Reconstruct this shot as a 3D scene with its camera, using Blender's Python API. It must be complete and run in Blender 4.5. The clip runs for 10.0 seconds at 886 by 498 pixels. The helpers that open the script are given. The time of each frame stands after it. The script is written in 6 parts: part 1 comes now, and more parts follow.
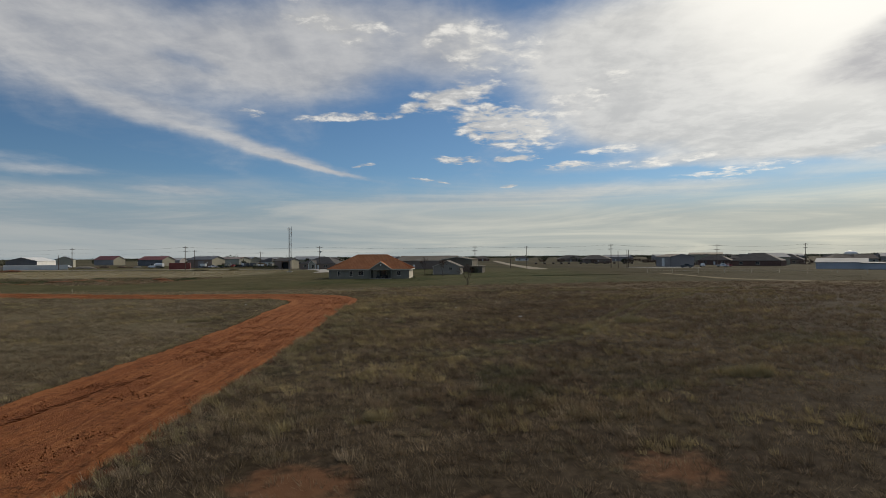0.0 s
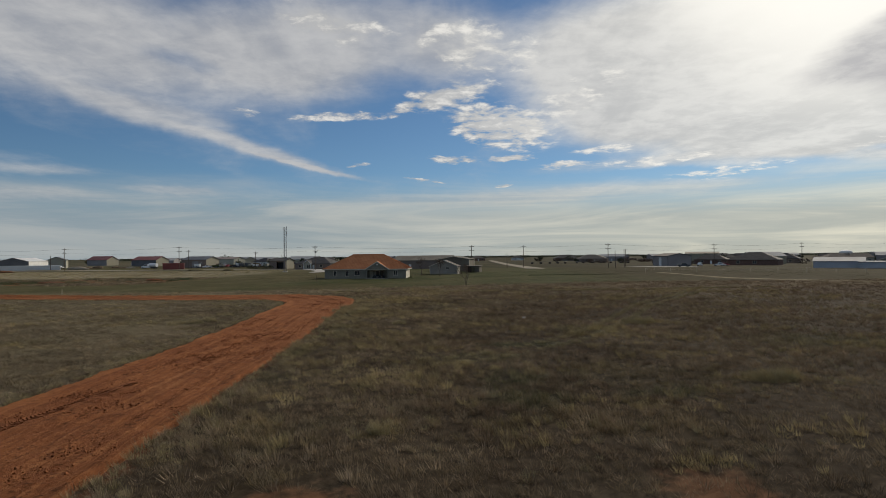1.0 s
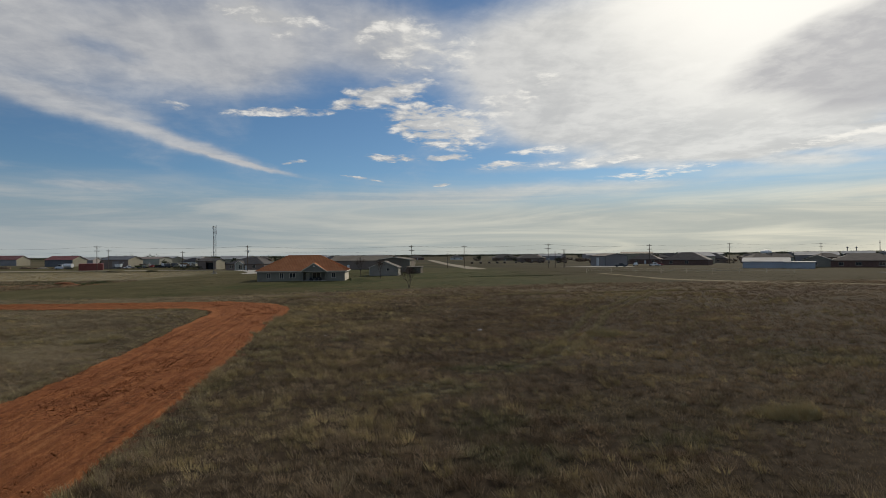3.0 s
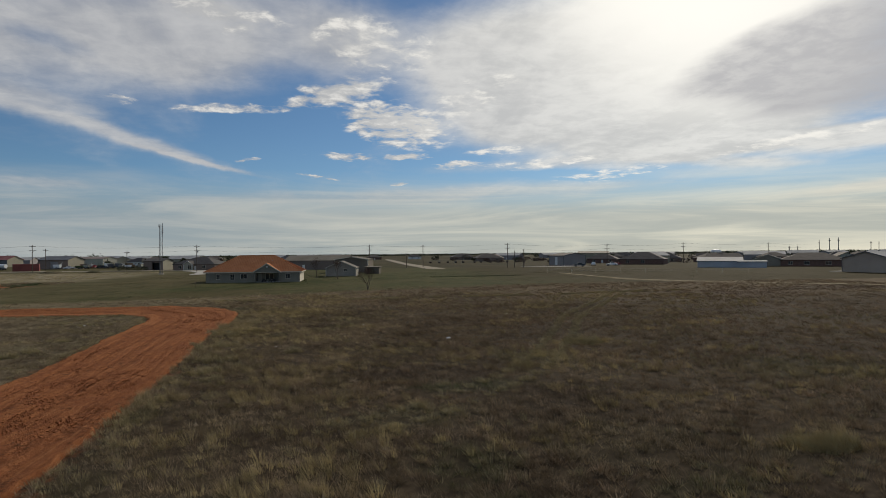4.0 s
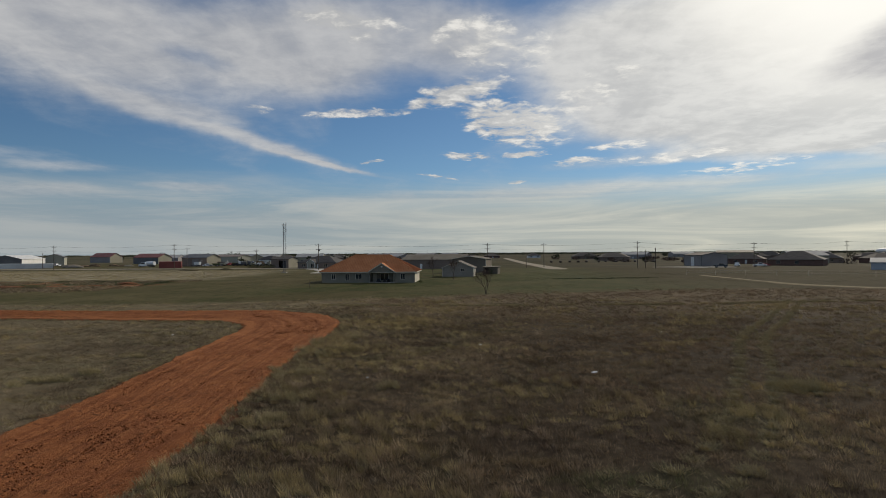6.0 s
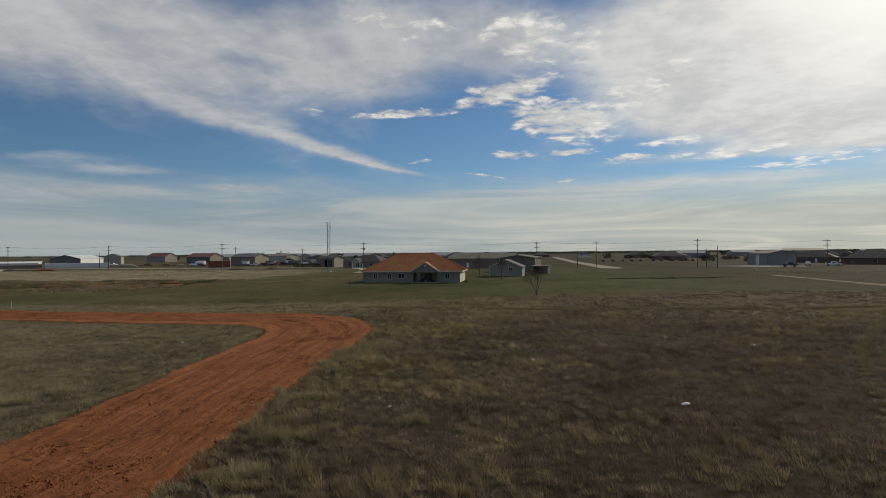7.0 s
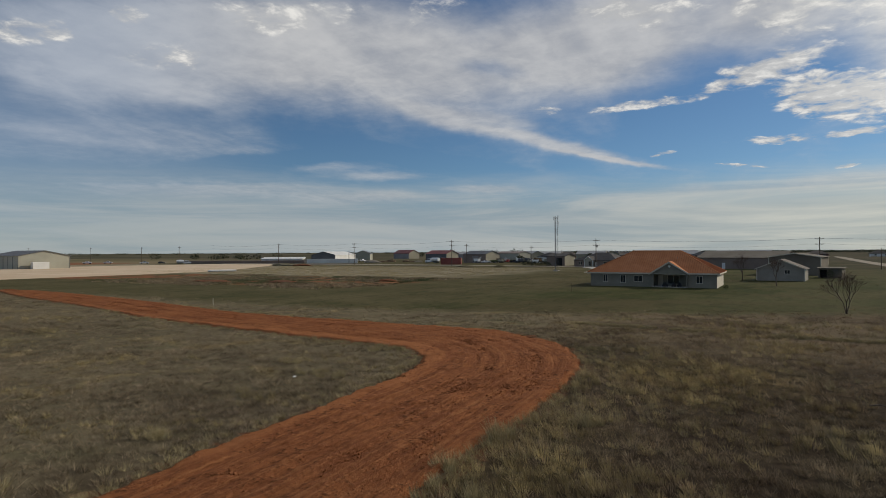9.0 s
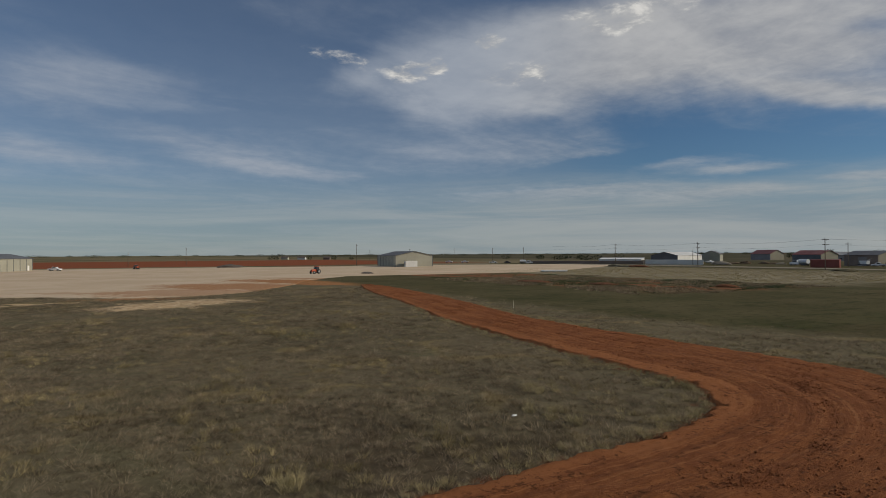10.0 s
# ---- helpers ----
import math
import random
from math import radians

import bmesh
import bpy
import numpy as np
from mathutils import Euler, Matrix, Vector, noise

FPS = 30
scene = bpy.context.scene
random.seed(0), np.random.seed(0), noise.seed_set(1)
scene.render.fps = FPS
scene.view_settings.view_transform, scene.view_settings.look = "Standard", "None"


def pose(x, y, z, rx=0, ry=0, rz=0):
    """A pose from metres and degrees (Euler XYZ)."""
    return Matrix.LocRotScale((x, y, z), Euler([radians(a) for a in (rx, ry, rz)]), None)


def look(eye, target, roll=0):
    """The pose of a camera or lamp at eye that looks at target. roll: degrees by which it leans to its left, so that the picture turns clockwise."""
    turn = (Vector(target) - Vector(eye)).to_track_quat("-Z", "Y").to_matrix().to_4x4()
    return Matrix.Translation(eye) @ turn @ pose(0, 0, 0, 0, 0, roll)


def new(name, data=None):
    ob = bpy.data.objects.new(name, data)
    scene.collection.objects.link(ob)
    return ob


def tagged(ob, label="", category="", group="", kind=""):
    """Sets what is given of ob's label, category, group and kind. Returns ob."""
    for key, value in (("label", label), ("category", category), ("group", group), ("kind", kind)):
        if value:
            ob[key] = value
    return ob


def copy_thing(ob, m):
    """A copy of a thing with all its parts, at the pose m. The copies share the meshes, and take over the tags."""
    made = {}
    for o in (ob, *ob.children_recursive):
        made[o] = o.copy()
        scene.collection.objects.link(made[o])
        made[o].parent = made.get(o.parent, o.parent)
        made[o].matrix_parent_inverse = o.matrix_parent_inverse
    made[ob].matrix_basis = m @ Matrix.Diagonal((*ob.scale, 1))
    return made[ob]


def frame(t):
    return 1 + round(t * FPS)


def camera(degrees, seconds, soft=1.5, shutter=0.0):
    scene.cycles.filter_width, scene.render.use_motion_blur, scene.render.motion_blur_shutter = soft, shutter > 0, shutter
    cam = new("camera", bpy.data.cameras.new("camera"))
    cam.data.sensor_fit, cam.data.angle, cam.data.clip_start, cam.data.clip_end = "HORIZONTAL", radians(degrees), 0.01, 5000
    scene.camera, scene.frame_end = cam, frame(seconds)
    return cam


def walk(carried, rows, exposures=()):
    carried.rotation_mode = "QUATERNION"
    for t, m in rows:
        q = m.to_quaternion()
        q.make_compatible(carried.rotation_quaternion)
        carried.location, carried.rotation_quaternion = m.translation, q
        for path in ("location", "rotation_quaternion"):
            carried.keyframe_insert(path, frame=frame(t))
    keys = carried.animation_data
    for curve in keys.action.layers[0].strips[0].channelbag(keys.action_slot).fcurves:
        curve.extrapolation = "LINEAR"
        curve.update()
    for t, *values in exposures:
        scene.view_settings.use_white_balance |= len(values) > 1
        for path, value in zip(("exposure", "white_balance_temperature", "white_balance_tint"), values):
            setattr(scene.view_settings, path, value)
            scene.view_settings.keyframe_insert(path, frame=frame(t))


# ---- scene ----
cam = camera(73.1, 10.0, 0.9)
PATH = [
    (0, (3.558, -4.809, 6.318), (3.507, -2.809, 6.342), -0.4),
    (0.5, (3.333, -3.856, 6.235), (3.289, -1.857, 6.26), -0.4),
    (1, (2.962, -2.937, 6.274), (2.927, -0.937, 6.297), -0.5),
    (1.5, (2.661, -2.058, 6.405), (2.635, -0.058, 6.426), -0.5),
    (2, (2.498, -0.599, 6.568), (2.503, 1.4, 6.588), -0.5),
    (2.5, (2.256, 1.277, 6.779), (2.351, 3.274, 6.798), -0.5),
    (4, (1.809, 7.982, 7.079), (2.123, 9.957, 7.093), -0.5),
    (4.5, (1.988, 11.029, 7.063), (2.371, 12.992, 7.077), -0.6),
    (5, (1.945, 13.744, 7.247), (2.224, 15.725, 7.26), -0.5),
    (5.5, (2.207, 16.627, 7.463), (2.283, 18.625, 7.474), -0.4),
    (7, (2.143, 27.656, 7.187), (1.905, 29.642, 7.197), -0.5),
    (7.5, (1.58, 32.445, 7.105), (1.306, 34.426, 7.114), -0.6),
    (8, (0.905, 37.586, 7.049), (0.822, 39.584, 7.057), -0.5),
    (8.5, (0.069, 42.827, 6.987), (0.082, 44.827, 6.994), -0.4),
    (8.8, (-0.693, 45.834, 7.003), (-1.084, 47.796, 7.013), -0.3),
    (9, (-0.907, 47.76, 7.021), (-1.885, 49.505, 7.029), -0.3),
    (9.2, (-1.049, 49.895, 7.04), (-2.61, 51.146, 7.058), -0.1),
    (9.3, (-1.196, 51.094, 7.106), (-2.933, 52.086, 7.122), -0.2),
    (9.5, (-1.635, 53.306, 7.022), (-3.484, 54.067, 7.037), -0.3),
    (9.7, (-2.379, 55.286, 7.048), (-4.237, 56.027, 7.065), -0.4),
    (10, (-3.353, 57.825, 7.029), (-5.112, 58.777, 7.044), -0.3),
]
walk(cam, [(t, look(eye, target, roll)) for t, eye, target, roll in PATH],
     [(0.0, -0.05, 6650, 10), (8.0, -0.05, 6650, 10), (8.8, 0.0, 6620, 10), (9.2, -0.06, 6560, 10), (9.5, -0.06, 6550, 10), (10.0, -0.30, 6600, 10)])

# ---- world, sun, exposure ----
SUN_AZ, SUN_EL = 34.0, 26.0  # degrees: clockwise from +y, above the horizon


def node(tree, kind, inputs=None, **props):
    n = tree.nodes.new(kind)
    for k, v in props.items():
        if k == "operation":
            n.operation = v
        elif k == "interpolation_type":
            n.interpolation_type = v
        elif k == "vector_type":
            n.vector_type = v
        elif k == "data_type":
            n.data_type = v
        elif k == "blend_type":
            n.blend_type = v
    for k, v in (inputs or {}).items():
        if isinstance(v, bpy.types.NodeSocket):
            tree.links.new(v, n.inputs[k])
        else:
            n.inputs[k].default_value = v
    return n


def math_node(tree, op, a, b=0.0, c=0.0):
    return node(tree, "ShaderNodeMath", {0: a, 1: b, 2: c}, operation=op).outputs[0]


def ramp(tree, value, lo, hi, out_lo=0.0, out_hi=1.0):
    return node(tree, "ShaderNodeMapRange", {0: value, 1: lo, 2: hi, 3: out_lo, 4: out_hi}, interpolation_type="SMOOTHSTEP").outputs[0]


def blend(tree, fac, a, b, mode="MIX"):
    n = node(tree, "ShaderNodeMix", data_type="RGBA", blend_type=mode)
    for i, v in ((0, fac), (6, a), (7, b)):
        if isinstance(v, bpy.types.NodeSocket):
            tree.links.new(v, n.inputs[i])
        else:
            n.inputs[i].default_value = v if i == 0 else (*v, 1)
    return n.outputs[2]


def fractal(tree, vec, scale, detail=4.0, rough=0.55, distort=0.0):
    return node(tree, "ShaderNodeTexNoise", {"Vector": vec, "Scale": scale, "Detail": detail, "Roughness": rough, "Distortion": distort}).outputs[0]


world = bpy.data.worlds.new("sky")
scene.world = world
world.use_nodes = True
wt = world.node_tree
wt.nodes.clear()
way = node(wt, "ShaderNodeTexCoord").outputs["Generated"]
sep = node(wt, "ShaderNodeSeparateXYZ", {0: way})
az = math_node(wt, "MULTIPLY", math_node(wt, "ARCTAN2", sep.outputs[0], sep.outputs[1]), 57.2958)
el = math_node(wt, "MULTIPLY", math_node(wt, "ARCSINE", sep.outputs[2]), 57.2958)
dome = node(wt, "ShaderNodeCombineXYZ", {0: az, 1: el}).outputs[0]
lift = math_node(wt, "ADD", math_node(wt, "MAXIMUM", sep.outputs[2], 0.0), 0.10)
plane = node(wt, "ShaderNodeVectorMath", {0: way, 1: node(wt, "ShaderNodeCombineXYZ", {0: lift, 1: lift, 2: 1.0}).outputs[0]}, operation="DIVIDE").outputs[0]
plane = node(wt, "ShaderNodeVectorMath", {0: plane, 1: (1, 1, 0)}, operation="MULTIPLY").outputs[0]

air = node(wt, "ShaderNodeTexSky")
air.sky_type, air.sun_disc, air.sun_elevation, air.sun_rotation = "NISHITA", False, radians(SUN_EL), radians(SUN_AZ)
air.altitude, air.air_density, air.dust_density, air.ozone_density = 900, 1.0, 0.4, 2.5
sky = air.outputs[0]
sky = node(wt, "ShaderNodeVectorMath", {0: sky, 1: (0.041, 0.054, 0.064)}, operation="MULTIPLY").outputs[0]


def oval(a, e, w, h, turn, weight):
    """A soft oval of the sky, in degrees."""
    m = node(wt, "ShaderNodeMapping", {"Vector": dome_bent, "Location": (a, e, 0), "Rotation": (0, 0, radians(turn)), "Scale": (w, h, 1)}, vector_type="TEXTURE").outputs[0]
    r = node(wt, "ShaderNodeVectorMath", {0: m}, operation="LENGTH").outputs["Value"]
    return math_node(wt, "MULTIPLY", ramp(wt, r, 1.45, 0.25), weight)


layers = {"veil": None, "puff": None}


def cloud(kind, *shape):
    v = oval(*shape)
    layers[kind] = v if layers[kind] is None else math_node(wt, "ADD", layers[kind], v)


# bend the ovals' outlines
bend = node(wt, "ShaderNodeTexNoise", {"Vector": dome, "Scale": 0.11, "Detail": 5.0, "Roughness": 0.6}).outputs[1]
bend = node(wt, "ShaderNodeVectorMath", {0: bend, 1: (0.5, 0.5, 0.5)}, operation="SUBTRACT").outputs[0]
bend = node(wt, "ShaderNodeVectorMath", {0: bend, 1: (6.0, 1.5, 0.0)}, operation="MULTIPLY").outputs[0]
dome_bent = node(wt, "ShaderNodeVectorMath", {0: dome, 1: bend}, operation="ADD").outputs[0]

# thin high veils
for shape in ((-33, 17.8, 19, 5.2, -4, 1.0), (-54, 17.5, 13, 5.0, 3, 0.75), (-27, 12.6, 8, 0.9, -10, 0.5), (-19.0, 9.9, 9.5, 0.65, -12.5, 0.75), (-12.5, 8.2, 5.5, 0.22, -12, 0.6),
              (-16, 19, 8, 4.5, -10, 0.65), (-6, 20.5, 10, 3.6, -5, 0.75), (3, 19.0, 8, 4.0, 10, 0.5), (12, 14.0, 6, 4.5, 10, 0.45), (-44, 8.6, 7, 0.8, -5, 0.3), (-34.5, 7.2, 4.0, 0.5, 0, 0.4), (-25.5, 6.1, 4.4, 0.45, -2, 0.55), (39, 9.0, 9, 0.6, 5, 0.7), (-37, 5.1, 7, 0.7, 1, 0.7),
              (26, 17, 14, 8.5, 0, 1.2), (37, 17, 13, 8, 0, 1.1), (13, 17.5, 7, 5.5, 8, 0.75), (19, 11.5, 8, 2.2, 4, 0.65), (31, 9.6, 11, 1.7, 4, 0.85), (15, 8.2, 9, 0.6, 2, 0.4), (46, 8.9, 9, 0.9, 6, 0.9), (36, 7.4, 7, 0.5, -6, 0.5),
              (46, 5.0, 8, 0.5, 4, 0.6), (60, 13, 12, 6, 0, 0.7), (8, 5.6, 26, 0.8, 2, 0.5),
              (-93, 14.2, 8, 1.9, 5, 0.5), (-84, 9.8, 10, 1.1, -9, 0.42), (-62, 16.8, 9, 3.0, 4, 0.35), (-76, 7.6, 10, 0.7, -6, 0.6), (-58, 9.6, 10, 1.7, 3, 0.5), (-97, 8.5, 8, 1.0, -6, 0.5), (-58, 14.2, 8, 2.4, 8, 0.45), (-50, 5.6, 12, 0.8, 2, 0.55), (-70, 16.5, 4, 1.6, 12, 0.4),
              (-30, 8.6, 9, 0.8, -10, -0.6), (-24, 17.0, 4, 0.8, -8, -0.35), (-4, 11.2, 8, 3.0, 10, -0.8), (-11, 16.5, 6, 2.0, 10, 0.25), (22, 7.2, 7, 0.5, -3, -0.6), (44, 6.6, 5, 0.6, 6, -0.9),
              (-84, 18.6, 13, 3.0, -10, -0.7), (-45, 8.4, 9, 0.8, 7, -0.75), (-76, 12.4, 9, 0.8, 4, -0.5), (-66, 6.8, 9, 0.5, 0, -0.35)):
    cloud("veil", *shape)
# broken puffs
for shape in ((-0.6, 15.1, 4.4, 1.1, 9, 0.95), (4.6, 12.2, 4.6, 2.0, -10, 1.1), (-10.6, 13.0, 5.0, 0.5, 4, 0.5), (-4.6, 13.8, 2.6, 0.5, 12, 0.45), (2.0, 19.3, 6.5, 2.2, -6, 0.62), (-12, 21.2, 5.5, 1.4, -8, 0.62), (6.0, 9.1, 2.2, 0.32, 2, 0.95),
              (0.3, 9.0, 3.4, 0.33, -2, 0.65), (10.6, 8.3, 2.1, 0.34, 2, 0.9), (14.0, 9.6, 3.2, 0.36, 4, 0.55), (18.5, 8.4, 5.0, 0.5, 2, 0.45), (12, 15.0, 5.0, 1.8, 20, 0.3), (25, 7.2, 5.0, 0.5, 4, 0.45), (40, 9.0, 6.0, 0.5, 6, 0.5),
              (-8.8, 8.5, 0.8, 0.2, 6, 0.9), (4.7, 6.6, 0.7, 0.16, 0, 0.8), (-3.0, 7.2, 2.2, 0.14, -4, 0.6), (-19, 12.9, 1.3, 0.4, 0, 0.45), (-12.7, 2.35, 0.32, 0.12, -8, 0.9), (-63.5, 17.0, 2.9, 0.9, 10, 0.5), (-57, 19.3, 1.8, 0.9, 0, 0.42), (-70, 17.8, 5.0, 0.7, -8, 0.25), (-53, 16.6, 4.0, 1.0, 5, 0.35),
              (-45, 21.0, 6.0, 1.6, 5, 0.4), (-33, 21.8, 8.0, 1.2, 5, 0.25)):
    cloud("puff", *shape)

wisp_way = node(wt, "ShaderNodeMapping", {"Vector": plane, "Rotation": (0, 0, radians(8)), "Scale": (1.0, 2.1, 1)}, vector_type="TEXTURE").outputs[0]
wisps = fractal(wt, wisp_way, 2.0, 7, 0.54, 0.6)
mottle = fractal(wt, plane, 8.5, 7, 0.62, 0.25)
lumps = fractal(wt, plane, 7.6, 8, 0.6, 0.2)
# unseen veil above the view, added to make the skylight stronger and more neutral
overhead = ramp(wt, el, 24.0, 40.0, 0.0, 0.55)
veil = math_node(wt, "ADD", math_node(wt, "ADD", layers["veil"], overhead), math_node(wt, "MULTIPLY", math_node(wt, "SUBTRACT", wisps, 0.42), 1.0))
veil = math_node(wt, "ADD", veil, math_node(wt, "MULTIPLY", math_node(wt, "SUBTRACT", mottle, 0.5), 0.28))
veil = ramp(wt, veil, -0.05, 1.15)
hazy = ramp(wt, az, -42.0, -62.0)
veil = math_node(wt, "ADD", math_node(wt, "MULTIPLY", veil, math_node(wt, "SUBTRACT", 1.0, math_node(wt, "MULTIPLY", hazy, 0.22))), math_node(wt, "MULTIPLY", hazy, ramp(wt, el, 21.0, 9.0, 0.14, 0.28)))
puff = math_node(wt, "ADD", layers["puff"], math_node(wt, "MULTIPLY", math_node(wt, "SUBTRACT", lumps, 0.54), 4.2))
puff = ramp(wt, puff, -0.1, 0.85)
puff = math_node(wt, "MULTIPLY", puff, ramp(wt, layers["puff"], 0.0, 0.25))

to_sun = Vector((math.sin(radians(SUN_AZ)) * math.cos(radians(SUN_EL)), math.cos(radians(SUN_AZ)) * math.cos(radians(SUN_EL)), math.sin(radians(SUN_EL))))
facing = node(wt, "ShaderNodeVectorMath", {0: way, 1: to_sun}, operation="DOT_PRODUCT").outputs["Value"]
halo = ramp(wt, facing, 0.80, 0.995)
glare = ramp(wt, facing, 0.955, 0.998)
shade = math_node(wt, "ADD", math_node(wt, "MULTIPLY", wisps, 0.6), math_node(wt, "MULTIPLY", mottle, 0.4))
veil_colour = blend(wt, ramp(wt, shade, 0.32, 0.68), (0.385, 0.40, 0.43), (0.57, 0.575, 0.58))
veil_colour = blend(wt, math_node(wt, "MULTIPLY", hazy, 0.6), veil_colour, (0.37, 0.44, 0.55))
veil_colour = blend(wt, halo, veil_colour, blend(wt, ramp(wt, shade, 0.38, 0.62), (0.66, 0.655, 0.625), (0.84, 0.83, 0.785)))
veil_colour = blend(wt, glare, veil_colour, (1.15, 1.12, 1.03))
puff_colour = blend(wt, ramp(wt, lumps, 0.50, 0.70), (0.48, 0.49, 0.50), (0.82, 0.81, 0.78))
puff_colour = blend(wt, halo, puff_colour, (0.95, 0.94, 0.89))
clouded = blend(wt, math_node(wt, "MULTIPLY", veil, 0.9), sky, veil_colour)
heavy = math_node(wt, "ADD", oval(43.0, 15.0, 12.5, 4.9, 2, 1.3), math_node(wt, "MULTIPLY", math_node(wt, "SUBTRACT", wisps, 0.5), 1.5))
dim = math_node(wt, "MULTIPLY", ramp(wt, heavy, 0.3, 0.95), ramp(wt, mottle, 0.30, 0.65, 0.62, 0.86))
clouded = blend(wt, dim, clouded, (0.45, 0.455, 0.48))
clouded = blend(wt, math_node(wt, "MULTIPLY", puff, 0.94), clouded, puff_colour)
# the low haze, streaked, warm below the sun
streaks = fractal(wt, node(wt, "ShaderNodeMapping", {"Vector": dome, "Scale": (0.035, 0.45, 1)}).outputs[0], 1.0, 6, 0.6, 0.8)
sunward = ramp(wt, az, -35.0, 40.0)
haze = blend(wt, sunward, (0.268, 0.335, 0.385), (0.46, 0.475, 0.435))
haze = blend(wt, ramp(wt, streaks, 0.36, 0.66, 0.0, 0.85), haze, blend(wt, sunward, (0.43, 0.455, 0.46), (0.80, 0.765, 0.63)))
west = ramp(wt, az, -38.0, -75.0, 1.0, 0.55)
clouded = blend(wt, math_node(wt, "MULTIPLY", math_node(wt, "MULTIPLY", ramp(wt, math_node(wt, "ADD", el, math_node(wt, "MULTIPLY", streaks, -3.5)), 6.2, 1.4), 0.92), west), clouded, haze)
back = node(wt, "ShaderNodeBackground", {0: clouded, 1: 1.0})
node(wt, "ShaderNodeOutputWorld", {0: back.outputs[0]})

sun = new("sun", bpy.data.lights.new("sun", "SUN"))
sun.data.energy, sun.data.angle, sun.data.color = 3.0, radians(4), (1.0, 0.90, 0.74)
sun.matrix_world = look(to_sun * 100, (0, 0, 0))

# ---- materials ----
def material(name):
    m = bpy.data.materials.new(name)
    m.use_nodes = True
    t = m.node_tree
    t.nodes.clear()
    bsdf = node(t, "ShaderNodeBsdfPrincipled")
    node(t, "ShaderNodeOutputMaterial", {0: bsdf.outputs[0]})
    return m, t, bsdf


def put(tree, bsdf, colour, rough=0.8, metal=0.0, bump=None, strength=0.3, distance=0.02, gloss=0.3):
    for k, v in (("Base Color", colour), ("Roughness", rough), ("Metallic", metal), ("Specular IOR Level", gloss)):
        if isinstance(v, bpy.types.NodeSocket):
            tree.links.new(v, bsdf.inputs[k])
        else:
            bsdf.inputs[k].default_value = (*v, 1) if k == "Base Color" else v
    if bump is not None:
        b = node(tree, "ShaderNodeBump", {"Height": bump, "Strength": strength, "Distance": distance})
        tree.links.new(b.outputs[0], bsdf.inputs["Normal"])


def plain(name, a, b, scale=2.0, rough=0.7, metal=0.0, grain=30.0, strength=0.25, ribs=0.0, gloss=0.3):
    """A weathered surface between two colours, with grain, and ribs of that many radians a metre."""
    m, t, bsdf = material(name)
    at = node(t, "ShaderNodeTexCoord").outputs["Object"]
    big, small = fractal(t, at, scale, 5, 0.6), fractal(t, at, grain, 3, 0.6)
    fac = ramp(t, math_node(t, "ADD", math_node(t, "MULTIPLY", big, 0.75), math_node(t, "MULTIPLY", small, 0.25)), 0.35, 0.65)
    height = small
    if ribs:
        s = node(t, "ShaderNodeSeparateXYZ", {0: at})
        w = math_node(t, "ADD", math_node(t, "SINE", math_node(t, "MULTIPLY", s.outputs[0], ribs)), math_node(t, "SINE", math_node(t, "MULTIPLY", s.outputs[1], ribs)))
        height = math_node(t, "ADD", math_node(t, "MULTIPLY", ramp(t, w, 0.6, 1.0), 1.5), math_node(t, "MULTIPLY", small, 0.3))
    put(t, bsdf, blend(t, fac, a, b), rough, metal, height, strength, gloss=gloss)
    return m


def place(t):
    return node(t, "ShaderNodeNewGeometry").outputs["Position"]


